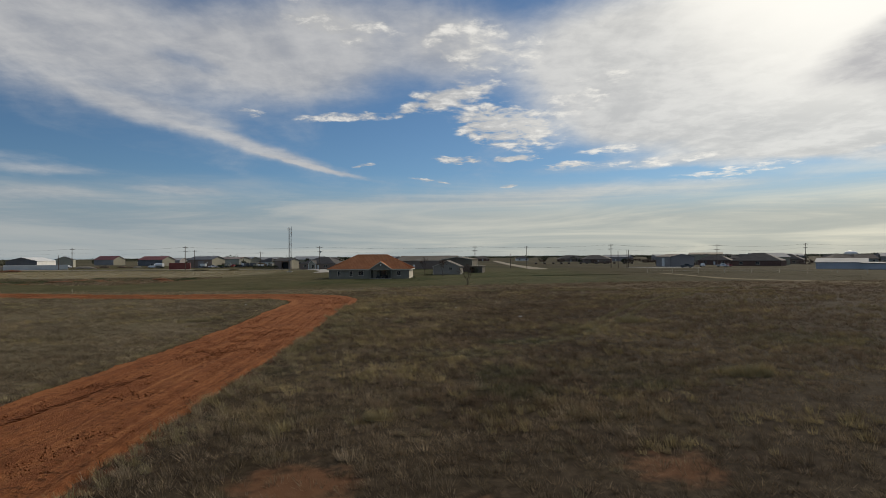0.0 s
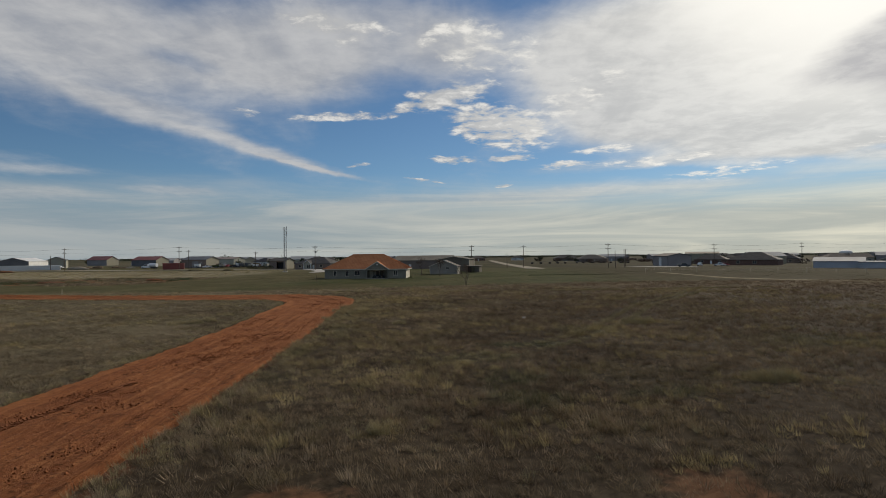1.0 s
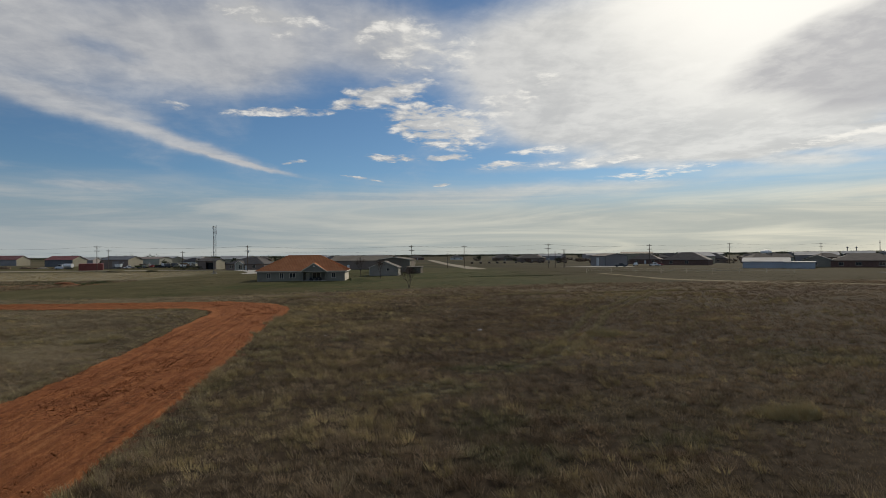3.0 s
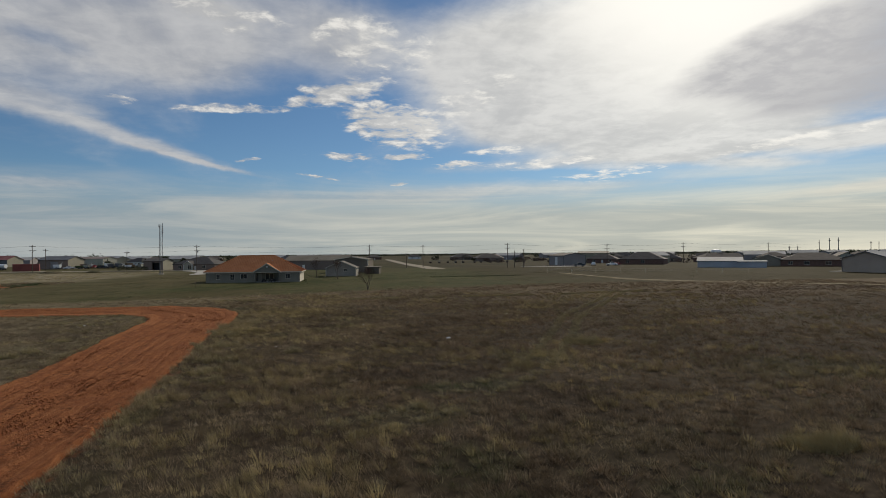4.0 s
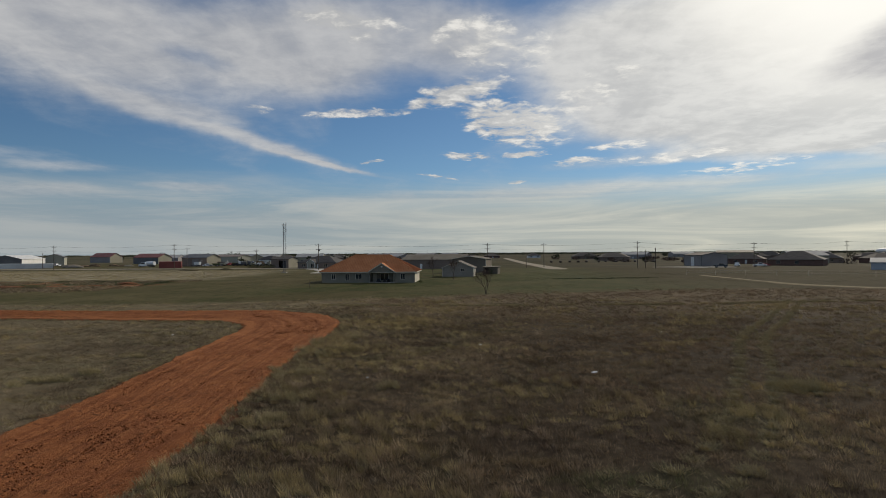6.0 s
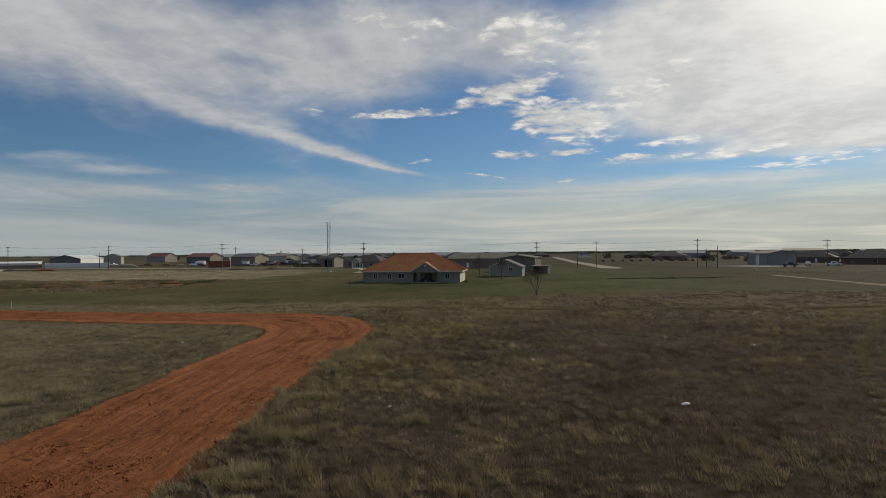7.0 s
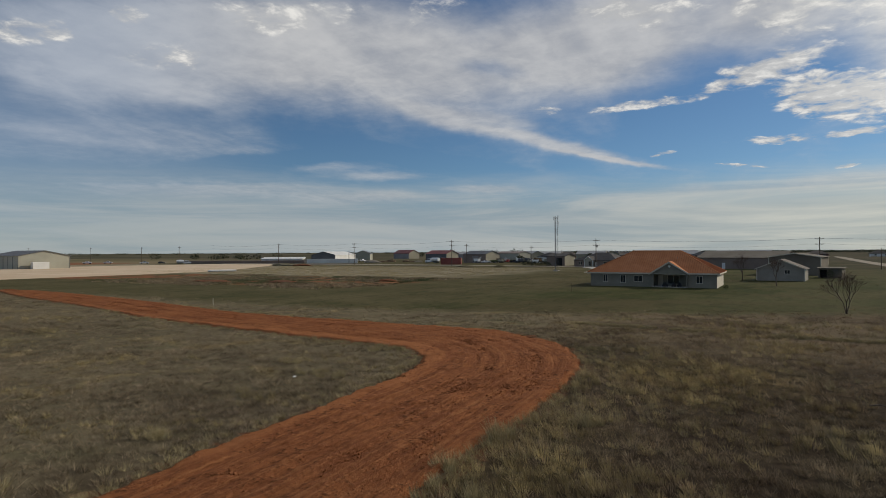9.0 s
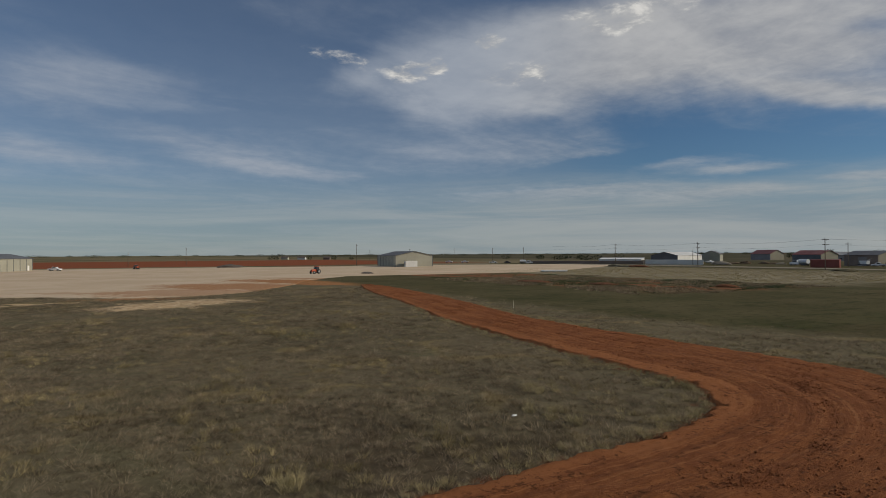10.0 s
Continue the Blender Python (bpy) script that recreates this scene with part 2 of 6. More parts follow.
def field_colours(t):
    """Dry grassland: greys, browns and tans, with green and rusty patches."""
    at = place(t)
    big, mid, small = fractal(t, at, 0.075, 5, 0.65, 0.6), fractal(t, at, 0.35, 4, 0.6), fractal(t, at, 2.6, 3, 0.6)
    c = blend(t, ramp(t, big, 0.38, 0.62), (0.082, 0.058, 0.035), (0.195, 0.148, 0.092))
    c = blend(t, ramp(t, mid, 0.44, 0.62, 0.0, 0.7), c, (0.205, 0.162, 0.100))
    green = fractal(t, at, 0.11, 3, 0.6, 0.8)
    c = blend(t, ramp(t, green, 0.55, 0.68, 0.0, 0.5), c, (0.092, 0.102, 0.042))
    # greyer and greener west of the road
    c = blend(t, ramp(t, node(t, "ShaderNodeSeparateXYZ", {0: at}).outputs[0], -10.0, -28.0, 0.0, 0.6), c, (0.150, 0.132, 0.082))
    # ochre patches, and darker brown growth to the east
    c = blend(t, ramp(t, fractal(t, at, 0.16, 4, 0.6, 1.2), 0.54, 0.66, 0.0, 0.65), c, (0.265, 0.205, 0.098))
    c = blend(t, ramp(t, node(t, "ShaderNodeSeparateXYZ", {0: at}).outputs[0], -3.0, 12.0, 0.0, 0.42), c, (0.080, 0.055, 0.034))
    # patches of dark growth, ochre and green
    warp = node(t, "ShaderNodeTexNoise", {"Vector": at, "Scale": 0.7, "Detail": 4.0, "Roughness": 0.6}).outputs[1]
    warp = node(t, "ShaderNodeVectorMath", {0: node(t, "ShaderNodeVectorMath", {0: warp, 1: (0.5, 0.5, 0.5)}, operation="SUBTRACT").outputs[0], 1: (4, 4, 0)}, operation="MULTIPLY").outputs[0]
    bent = node(t, "ShaderNodeVectorMath", {0: at, 1: warp}, operation="ADD").outputs[0]
    dark, ochre, moss = (0.058, 0.040, 0.031), (0.30, 0.225, 0.085), (0.085, 0.105, 0.045)
    for cx, cy, w, h, colour, amount in ((62, 100, 18, 6, dark, 0.75), (90, 108, 18, 6, dark, 0.75), (6.5, 43.8, 6, 3, dark, 0.6), (14.5, 36.4, 5, 3, dark, 0.6), (6.0, 38, 5, 1.6, dark, 0.4), (24, 62, 9, 3, dark, 0.4), (-24, 66, 8, 2.5, dark, 0.3),
                                         (19.6, 52.8, 2.6, 1.6, ochre, 0.85), (18.9, 27.5, 1.8, 1.1, ochre, 0.9), (0.4, 18.4, 0.9, 0.7, ochre, 0.7), (17.1, 35.3, 2.2, 1.3, ochre, 0.6), (-5, 84, 6, 5, ochre, 0.4), (-8.5, 66, 2.5, 7, ochre, 0.3),
                                         (8.4, 39.3, 3.6, 1.3, moss, 0.8), (6.1, 23.5, 2.2, 1.6, moss, 0.6), (5.9, 27.8, 1.8, 2.2, moss, 0.6), (12.6, 24.6, 2.0, 1.4, moss, 0.6), (4.5, 34, 3, 2, moss, 0.4), (14, 47, 3, 4, moss, 0.35), (30, 40, 6, 4, moss, 0.4)):
        m = node(t, "ShaderNodeMapping", {"Vector": bent, "Location": (cx, cy, 0), "Scale": (w, h, 1)}, vector_type="TEXTURE").outputs[0]
        r = node(t, "ShaderNodeVectorMath", {0: node(t, "ShaderNodeVectorMath", {0: m, 1: (1, 1, 0)}, operation="MULTIPLY").outputs[0]}, operation="LENGTH").outputs["Value"]
        c = blend(t, ramp(t, r, 1.25, 0.5, 0.0, amount), c, colour)
    # light and dark tufts
    c = blend(t, ramp(t, small, 0.52, 0.70, 0.0, 0.4), c, (0.29, 0.24, 0.15))
    c = blend(t, ramp(t, small, 0.48, 0.32, 0.0, 0.5), c, (0.068, 0.052, 0.034))
    return c, small


def blots(t):
    """Ragged ovals of the ground, torn along the way that water runs."""
    at = place(t)
    warp = node(t, "ShaderNodeTexNoise", {"Vector": at, "Scale": 0.22, "Detail": 6.0, "Roughness": 0.65}).outputs[1]
    warp = node(t, "ShaderNodeVectorMath", {0: warp, 1: (0.5, 0.5, 0.5)}, operation="SUBTRACT").outputs[0]
    bent = node(t, "ShaderNodeVectorMath", {0: at, 1: node(t, "ShaderNodeVectorMath", {0: warp, 1: (16, 16, 0)}, operation="MULTIPLY").outputs[0]}, operation="ADD").outputs[0]
    flow = fractal(t, node(t, "ShaderNodeMapping", {"Vector": bent, "Rotation": (0, 0, radians(-60)), "Scale": (0.5, 0.16, 1)}).outputs[0], 1.0, 6, 0.7)

    def blot(cx, cy, w, h, turn, edge):
        m = node(t, "ShaderNodeMapping", {"Vector": bent, "Location": (cx, cy, 0), "Rotation": (0, 0, radians(turn)), "Scale": (w, h, 1)}, vector_type="TEXTURE").outputs[0]
        r = node(t, "ShaderNodeVectorMath", {0: node(t, "ShaderNodeVectorMath", {0: m, 1: (1, 1, 0)}, operation="MULTIPLY").outputs[0]}, operation="LENGTH").outputs["Value"]
        return ramp(t, math_node(t, "ADD", r, math_node(t, "MULTIPLY", math_node(t, "SUBTRACT", flow, 0.5), edge)), 1.15, 0.8)

    return blot


def earths(t):
    grit = fractal(t, place(t), 1.4, 5, 0.7)
    return blend(t, ramp(t, grit, 0.38, 0.62), (0.40, 0.26, 0.13), (0.64, 0.50, 0.33)), blend(t, ramp(t, grit, 0.35, 0.65), (0.28, 0.115, 0.045), (0.42, 0.22, 0.10))


def make_pad():
    """Levelled caliche with orange earth smeared along the near edge."""
    m, t, bsdf = material("pale_caliche")
    at = place(t)
    big, mid, small = fractal(t, at, 0.06, 4, 0.6, 0.4), fractal(t, at, 3.0, 4, 0.65), fractal(t, at, 22.0, 3, 0.7)
    c = blend(t, ramp(t, big, 0.36, 0.64), (0.60, 0.48, 0.345), (0.53, 0.41, 0.285))
    c = blend(t, ramp(t, mid, 0.52, 0.72, 0.0, 0.7), c, (0.44, 0.31, 0.20))
    blot = blots(t)
    sand, rusty = earths(t)
    for cx, cy, w, h, turn, amount in ((-124, 68, 16, 11, 60, 0.6), (-138, 82, 24, 12, 38, 0.85), (-156, 98, 24, 9, 32, 1.0), (-132, 52, 12, 3, 60, 0.4), (-172, 106, 14, 4, 40, 0.7)):
        c = blend(t, math_node(t, "MULTIPLY", blot(cx, cy, w, h, turn, 2.2), amount), c, rusty)
    put(t, bsdf, c, 0.95, 0, math_node(t, "ADD", mid, math_node(t, "MULTIPLY", small, 0.6)), 0.8, 0.06, gloss=0.1)
    return m


def make_ground():
    m, t, bsdf = material("dry_field")
    at = place(t)
    s = node(t, "ShaderNodeSeparateXYZ", {0: at})
    x, y = s.outputs[0], s.outputs[1]
    c, small = field_colours(t)
    wob = math_node(t, "MULTIPLY", math_node(t, "SUBTRACT", fractal(t, at, 0.06, 4, 0.6), 0.5), 26.0)
    # the soil between the tufts close by, its colour darkened for the shade there
    shaded_soil = blend(t, ramp(t, small, 0.35, 0.7), (0.022, 0.016, 0.011), (0.050, 0.037, 0.025))
    c = blend(t, math_node(t, "MULTIPLY", ramp(t, x, -8.0, -26.0, 0.85, 0.12), ramp(t, y, 104.0, 84.0, 0.25, 1.0)), c, shaded_soil)
    # bare rusty spots
    for bx, by, bw in ((10.0, 13.4, 1.5), (-1.1, 11.6, 1.9), (4.5, 9.5, 1.3)):
        r = node(t, "ShaderNodeVectorMath", {0: at, 1: (bx, by, 0)}, operation="DISTANCE").outputs["Value"]
        r = math_node(t, "ADD", r, math_node(t, "MULTIPLY", fractal(t, at, 1.3, 4, 0.6), -3.2))
        c = blend(t, ramp(t, r, bw - 1.2, bw - 2.6, 0.0, 0.5), c, (0.22, 0.10, 0.05))
    # washed sand, and orange earth along the yard's edge
    blot = blots(t)
    sand, rusty = earths(t)
    for cx, cy, w, h, turn in ((-146, 104, 20, 5, 14), (-146, 97, 12, 4, 32), (-112, 60, 8, 3, 70)):
        c = blend(t, math_node(t, "MULTIPLY", blot(cx, cy, w, h, turn, 2.6), 0.9), c, rusty)
    for cx, cy, w, h, turn in ((-97, 65, 11, 6, 115), (-93, 60, 7, 3.5, 100), (-108, 46, 6, 1.5, 90)):
        c = blend(t, math_node(t, "MULTIPLY", blot(cx, cy, w, h, turn, 3.6), 0.92), c, sand)
    # red dirt strewn beside the road
    strewn = node(t, "ShaderNodeAttribute")
    strewn.attribute_name = "strewn"
    strewn = math_node(t, "ADD", strewn.outputs["Fac"], math_node(t, "MULTIPLY", math_node(t, "SUBTRACT", fractal(t, at, 1.1, 5, 0.7), 0.5), 2.4))
    c = blend(t, ramp(t, strewn, 0.55, 1.0, 0.0, 0.85), c, (0.165, 0.066, 0.032))
    # mown lawn beyond a slanting line
    line = math_node(t, "ADD", ramp(t, x, -62.0, 58.0, 105.0, 137.0), math_node(t, "MULTIPLY", wob, 0.35))
    lawn = ramp(t, math_node(t, "SUBTRACT", y, line), -3.0, 5.0)
    turf = blend(t, ramp(t, fractal(t, at, 0.05, 5, 0.65, 0.6), 0.38, 0.62), (0.048, 0.056, 0.020), (0.080, 0.078, 0.034))
    turf = blend(t, ramp(t, fractal(t, at, 0.017, 4, 0.6, 1.0), 0.48, 0.62, 0.0, 0.7), turf, (0.088, 0.070, 0.036))
    turf = blend(t, ramp(t, x, -28.0, -48.0, 0.0, 0.7), turf, blend(t, ramp(t, fractal(t, at, 0.07, 5, 0.65), 0.4, 0.6), (0.086, 0.076, 0.038), (0.125, 0.104, 0.057)))
    turf = blend(t, ramp(t, x, 30.0, 75.0, 0.0, 0.85), turf, blend(t, ramp(t, fractal(t, at, 0.04, 5, 0.65), 0.4, 0.6), (0.026, 0.022, 0.008), (0.048, 0.036, 0.014)))
    streak = fractal(t, node(t, "ShaderNodeMapping", {"Vector": at, "Scale": (0.35, 0.11, 1)}).outputs[0], 1.0, 6, 0.7, 0.5)
    turf = blend(t, ramp(t, streak, 0.50, 0.64, 0.0, 0.45), turf, (0.098, 0.082, 0.040))
    turf = blend(t, ramp(t, streak, 0.48, 0.36, 0.0, 0.5), turf, (0.040, 0.042, 0.018))
    turf = blend(t, ramp(t, fractal(t, at, 0.9, 6, 0.75), 0.46, 0.36, 0.0, 0.7), turf, (0.028, 0.027, 0.014))
    turf = blend(t, ramp(t, x, 30.0, 75.0, 0.0, 0.6), turf, (0.040, 0.031, 0.012))
    c = blend(t, lawn, c, turf)
    # pale dry strip, and the rusty hollow in front of it
    yw, xw = math_node(t, "ADD", y, wob), math_node(t, "ADD", x, wob)
    west = ramp(t, xw, -62.0, -92.0)
    pale = math_node(t, "MULTIPLY", west, math_node(t, "MULTIPLY", ramp(t, yw, 178.0, 190.0), ramp(t, yw, 300.0, 262.0)))
    c = blend(t, pale, c, blend(t, ramp(t, fractal(t, at, 0.2, 5, 0.7), 0.4, 0.62), (0.20, 0.165, 0.105), (0.33, 0.29, 0.21)))
    rust = math_node(t, "MULTIPLY", ramp(t, xw, -70.0, -84.0), math_node(t, "MULTIPLY", ramp(t, yw, 136.0, 146.0), ramp(t, yw, 184.0, 172.0)))
    c = blend(t, math_node(t, "MULTIPLY", rust, 0.85), c, blend(t, ramp(t, fractal(t, at, 0.1, 4, 0.7), 0.42, 0.55), (0.10, 0.085, 0.042), (0.23, 0.095, 0.05)))
    # far plough land to the west
    far = ramp(t, x, -352.0, -366.0)
    dist = math_node(t, "ADD", x, math_node(t, "MULTIPLY", wob, 1.4))
    plough = math_node(t, "MULTIPLY", ramp(t, dist, -375.0, -392.0), ramp(t, dist, -760.0, -700.0))
    land = blend(t, ramp(t, fractal(t, at, 0.006, 4, 0.6), 0.4, 0.6), (0.12, 0.105, 0.055), (0.20, 0.165, 0.10))
    land = blend(t, math_node(t, "MULTIPLY", plough, ramp(t, y, 330.0, 260.0)), land, (0.235, 0.078, 0.038))
    c = blend(t, far, c, land)
    # wide country beyond the town
    country = blend(t, ramp(t, fractal(t, at, 0.004, 5, 0.65), 0.42, 0.58), (0.06, 0.06, 0.036), (0.115, 0.098, 0.062))
    c = blend(t, ramp(t, y, 420.0, 520.0), c, country)
    height = math_node(t, "ADD", small, fractal(t, at, 14.0, 3, 0.7))
    town = math_node(t, "MULTIPLY", ramp(t, y, 286.0, 318.0), ramp(t, x, -80.0, 60.0))
    c = blend(t, math_node(t, "MULTIPLY", town, 0.8), c, blend(t, ramp(t, fractal(t, at, 0.03, 5, 0.7), 0.42, 0.62), (0.036, 0.034, 0.019), (0.076, 0.062, 0.035)))
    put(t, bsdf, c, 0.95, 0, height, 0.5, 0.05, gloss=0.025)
    return m


def make_grass(name, lift, green):
    """Blades that take the field's colours, each tussock lighter, darker, redder or greener as its tone and hue say."""
    m = bpy.data.materials.new(name)
    m.use_nodes = True
    t = m.node_tree
    t.nodes.clear()
    c, small = field_colours(t)
    tone, hue = node(t, "ShaderNodeAttribute"), node(t, "ShaderNodeAttribute")
    tone.attribute_name, hue.attribute_name = "tone", "hue"
    tone, hue = tone.outputs["Fac"], hue.outputs["Fac"]
    rnd = node(t, "ShaderNodeNewGeometry").outputs["Random Per Island"]
    c = blend(t, ramp(t, hue, 0.55, 1.0, 0.0, 0.55), c, (0.180, 0.145, 0.104))
    c = blend(t, ramp(t, hue, 0.20, 0.0, 0.0, 0.55), c, (0.115, 0.066, 0.042))
    c = blend(t, ramp(t, rnd, 0.2, 1.0, 0.0, 0.36), c, lift)
    c = blend(t, green, c, (0.32, 0.262, 0.130))
    k = ramp(t, tone, 0.0, 1.0, 0.6, 2.15)
    c = node(t, "ShaderNodeVectorMath", {0: c, 1: node(t, "ShaderNodeCombineXYZ", {0: k, 1: k, 2: k}).outputs[0]}, operation="MULTIPLY").outputs[0]
    d = node(t, "ShaderNodeBsdfDiffuse", {0: c})
    tr = node(t, "ShaderNodeBsdfTranslucent", {0: c})
    mx = node(t, "ShaderNodeMixShader", {0: 0.22, 1: d.outputs[0], 2: tr.outputs[0]})
    node(t, "ShaderNodeOutputMaterial", {0: mx.outputs[0]})
    return m


def make_dirt(name, a, b, c2, scale=0.4):
    m, t, bsdf = material(name)
    at = place(t)
    big, mid, small = fractal(t, at, scale, 4, 0.6, 0.4), fractal(t, at, 3.0, 4, 0.65), fractal(t, at, 22.0, 3, 0.7)
    c = blend(t, ramp(t, big, 0.36, 0.64), a, b)
    c = blend(t, ramp(t, mid, 0.52, 0.72, 0.0, 0.7), c, c2)
    put(t, bsdf, c, 0.95, 0, math_node(t, "ADD", mid, math_node(t, "MULTIPLY", small, 0.6)), 0.8, 0.06, gloss=0.1)
    return m


M_FIELD = make_ground()
M_GRASS = make_grass("dry_grass", (0.41, 0.315, 0.225), 0.0)
M_CLUMP = make_grass("tall_dry_grass", (0.48, 0.385, 0.275), 0.0)
M_YELLOW_GRASS = make_grass("yellow_green_grass", (0.44, 0.36, 0.18), 0.5)
M_LAWN = plain("olive_turf", (0.048, 0.055, 0.018), (0.078, 0.074, 0.030), 0.3, 0.95, 0, 3.0, 0.1, gloss=0.1)
M_STRAW = plain("pale_straw", (0.29, 0.24, 0.125), (0.43, 0.36, 0.20), 1.5, 0.9, 0, 9.0, 0.1, gloss=0.1)
def make_road():
    """Graded earth with tracks that run along it: the UV map is in metres, across and along."""
    m, t, bsdf = material("graded_red_earth")
    at, uv = place(t), node(t, "ShaderNodeUVMap").outputs[0]
    long = fractal(t, node(t, "ShaderNodeMapping", {"Vector": uv, "Scale": (5.0, 0.07, 1)}).outputs[0], 1.0, 5, 0.65, 0.4)
    tread = fractal(t, node(t, "ShaderNodeMapping", {"Vector": uv, "Scale": (7.0, 1.4, 1)}).outputs[0], 1.0, 6, 0.75, 0.3)
    rows = fractal(t, node(t, "ShaderNodeMapping", {"Vector": uv, "Scale": (1.1, 0.22, 1)}).outputs[0], 1.0, 4, 0.6, 0.5)
    big, mid, small = fractal(t, at, 0.35, 4, 0.6, 0.4), fractal(t, at, 3.4, 8, 0.78, 0.3), fractal(t, at, 16.0, 5, 0.75)
    c = blend(t, ramp(t, big, 0.36, 0.64), (0.325, 0.124, 0.049), (0.265, 0.098, 0.040))
    c = blend(t, ramp(t, long, 0.47, 0.62, 0.0, 0.4), c, (0.190, 0.068, 0.030))
    c = blend(t, ramp(t, long, 0.46, 0.34, 0.0, 0.5), c, (0.45, 0.195, 0.085))
    c = blend(t, ramp(t, tread, 0.53, 0.66, 0.0, 0.6), c, (0.43, 0.180, 0.080))
    c = blend(t, ramp(t, tread, 0.47, 0.36, 0.0, 0.6), c, (0.175, 0.064, 0.028))
    # smooth paler margin on the inner side
    side = node(t, "ShaderNodeSeparateXYZ", {0: uv}).outputs[0]
    side = math_node(t, "ADD", side, math_node(t, "MULTIPLY", math_node(t, "SUBTRACT", big, 0.5), 2.0))
    c = blend(t, ramp(t, side, -3.3, -3.9, 0.0, 0.6), c, (0.42, 0.165, 0.066))
    # crumbled dark earth, in rows
    crumb = math_node(t, "MULTIPLY", ramp(t, mid, 0.50, 0.60), ramp(t, rows, 0.46, 0.60, 0.12, 1.0))
    c = blend(t, math_node(t, "MULTIPLY", crumb, 0.72), c, (0.062, 0.026, 0.014))
    h = math_node(t, "ADD", math_node(t, "ADD", math_node(t, "MULTIPLY", mid, 1.5), math_node(t, "MULTIPLY", small, 0.6)), math_node(t, "ADD", math_node(t, "MULTIPLY", long, 0.6), math_node(t, "MULTIPLY", tread, 0.7)))
    put(t, bsdf, c, 0.95, 0, h, 1.0, 0.12, gloss=0.05)
    return m


M_ROAD = make_road()
M_CLOD = make_dirt("red_clods", (0.27, 0.102, 0.043), (0.20, 0.075, 0.033), (0.115, 0.045, 0.022))
M_SOIL = make_dirt("bare_soil", (0.20, 0.085, 0.042), (0.13, 0.065, 0.034), (0.09, 0.055, 0.03), 1.2)
M_PAD = make_pad()
M_SAND = make_dirt("washed_sand", (0.56, 0.45, 0.32), (0.46, 0.33, 0.21), (0.34, 0.2, 0.11), 0.3)
M_GRAVEL = make_dirt("gravel", (0.31, 0.27, 0.21), (0.25, 0.215, 0.165), (0.19, 0.16, 0.12), 0.15)
M_PATH = make_dirt("worn_path", (0.22, 0.175, 0.10), (0.17, 0.135, 0.078), (0.12, 0.098, 0.055), 0.3)
M_CONC = plain("concrete", (0.32, 0.30, 0.26), (0.40, 0.38, 0.34), 0.4, 0.9)
M_BARN = plain("weathered_grey_sheet", (0.150, 0.130, 0.102), (0.19, 0.168, 0.135), 0.15, 0.8, 0, 8.0, 0.4, 20.0, gloss=0.1)
M_SCRAP = plain("rusty_scrap", (0.22, 0.15, 0.08), (0.12, 0.08, 0.055), 1.2, 0.9, 0, 6.0, 0.6)
M_TILE = plain("orange_roof", (0.45, 0.180, 0.080), (0.54, 0.235, 0.110), 0.5, 0.9, 0, 9.0, gloss=0.05)
M_SEAM_SHADE = plain("shadowed_roof_seam", (0.32, 0.120, 0.055), (0.38, 0.15, 0.07), 0.5, 0.9, 0, 9.0, gloss=0.05)
M_SHED = plain("pale_shed_siding", (0.25, 0.235, 0.20), (0.30, 0.285, 0.245), 0.6, 0.85, 0, 12.0)
M_SIDING = plain("grey_siding", (0.205, 0.190, 0.152), (0.25, 0.232, 0.188), 0.6, 0.85, 0, 12.0)
M_CREAM = plain("cream_trim", (0.50, 0.46, 0.37), (0.58, 0.54, 0.45), 1.0, 0.7)
M_WHITE = plain("white_paint", (0.72, 0.72, 0.70), (0.80, 0.80, 0.78), 0.8, 0.6)
M_DARK = plain("dark_void", (0.02, 0.02, 0.022), (0.035, 0.035, 0.036), 1.0, 0.8)
M_TAN = plain("tan_sheet", (0.30, 0.275, 0.20), (0.36, 0.33, 0.245), 0.15, 0.55, 0, 8.0, 0.4, 20.0)
M_BEIGE = plain("beige_sheet", (0.33, 0.32, 0.255), (0.39, 0.38, 0.31), 0.12, 0.5, 0, 8.0, 0.4, 20.0)
M_BROWN = plain("brown_sheet", (0.19, 0.14, 0.115), (0.24, 0.185, 0.15), 0.15, 0.55, 0, 8.0, 0.4, 20.0)
M_GREY = plain("grey_sheet", (0.25, 0.232, 0.228), (0.30, 0.282, 0.275), 0.15, 0.8, 0.0, 8.0, 0.4, 20.0)
M_BLUE = plain("bluish_sheet", (0.40, 0.42, 0.45), (0.47, 0.49, 0.52), 0.15, 0.7, 0.0, 8.0, 0.4, 20.0)
M_TAUPE = plain("taupe_sheet", (0.37, 0.30, 0.24), (0.43, 0.355, 0.29), 0.15, 0.7, 0, 8.0, 0.4, 20.0)
M_SLATE = plain("slate_sheet", (0.11, 0.115, 0.125), (0.15, 0.155, 0.165), 0.2, 0.7, 0.0, 8.0, 0.4, 20.0)
M_WSHEET = plain("white_sheet", (0.62, 0.62, 0.60), (0.72, 0.72, 0.70), 0.15, 0.45, 0, 8.0, 0.4, 20.0)
M_MAROON = plain("maroon_sheet", (0.20, 0.05, 0.04), (0.26, 0.075, 0.06), 0.2, 0.5, 0, 8.0, 0.4, 20.0)
M_GALV = plain("galvanised_roof", (0.30, 0.30, 0.295), (0.38, 0.38, 0.375), 0.2, 0.8, 0.0, 8.0, 0.3, 20.0, gloss=0.05)
M_SHINGLE = plain("dark_shingle", (0.055, 0.05, 0.048), (0.085, 0.078, 0.074), 0.6, 0.9, 0, 6.0, 0.6)
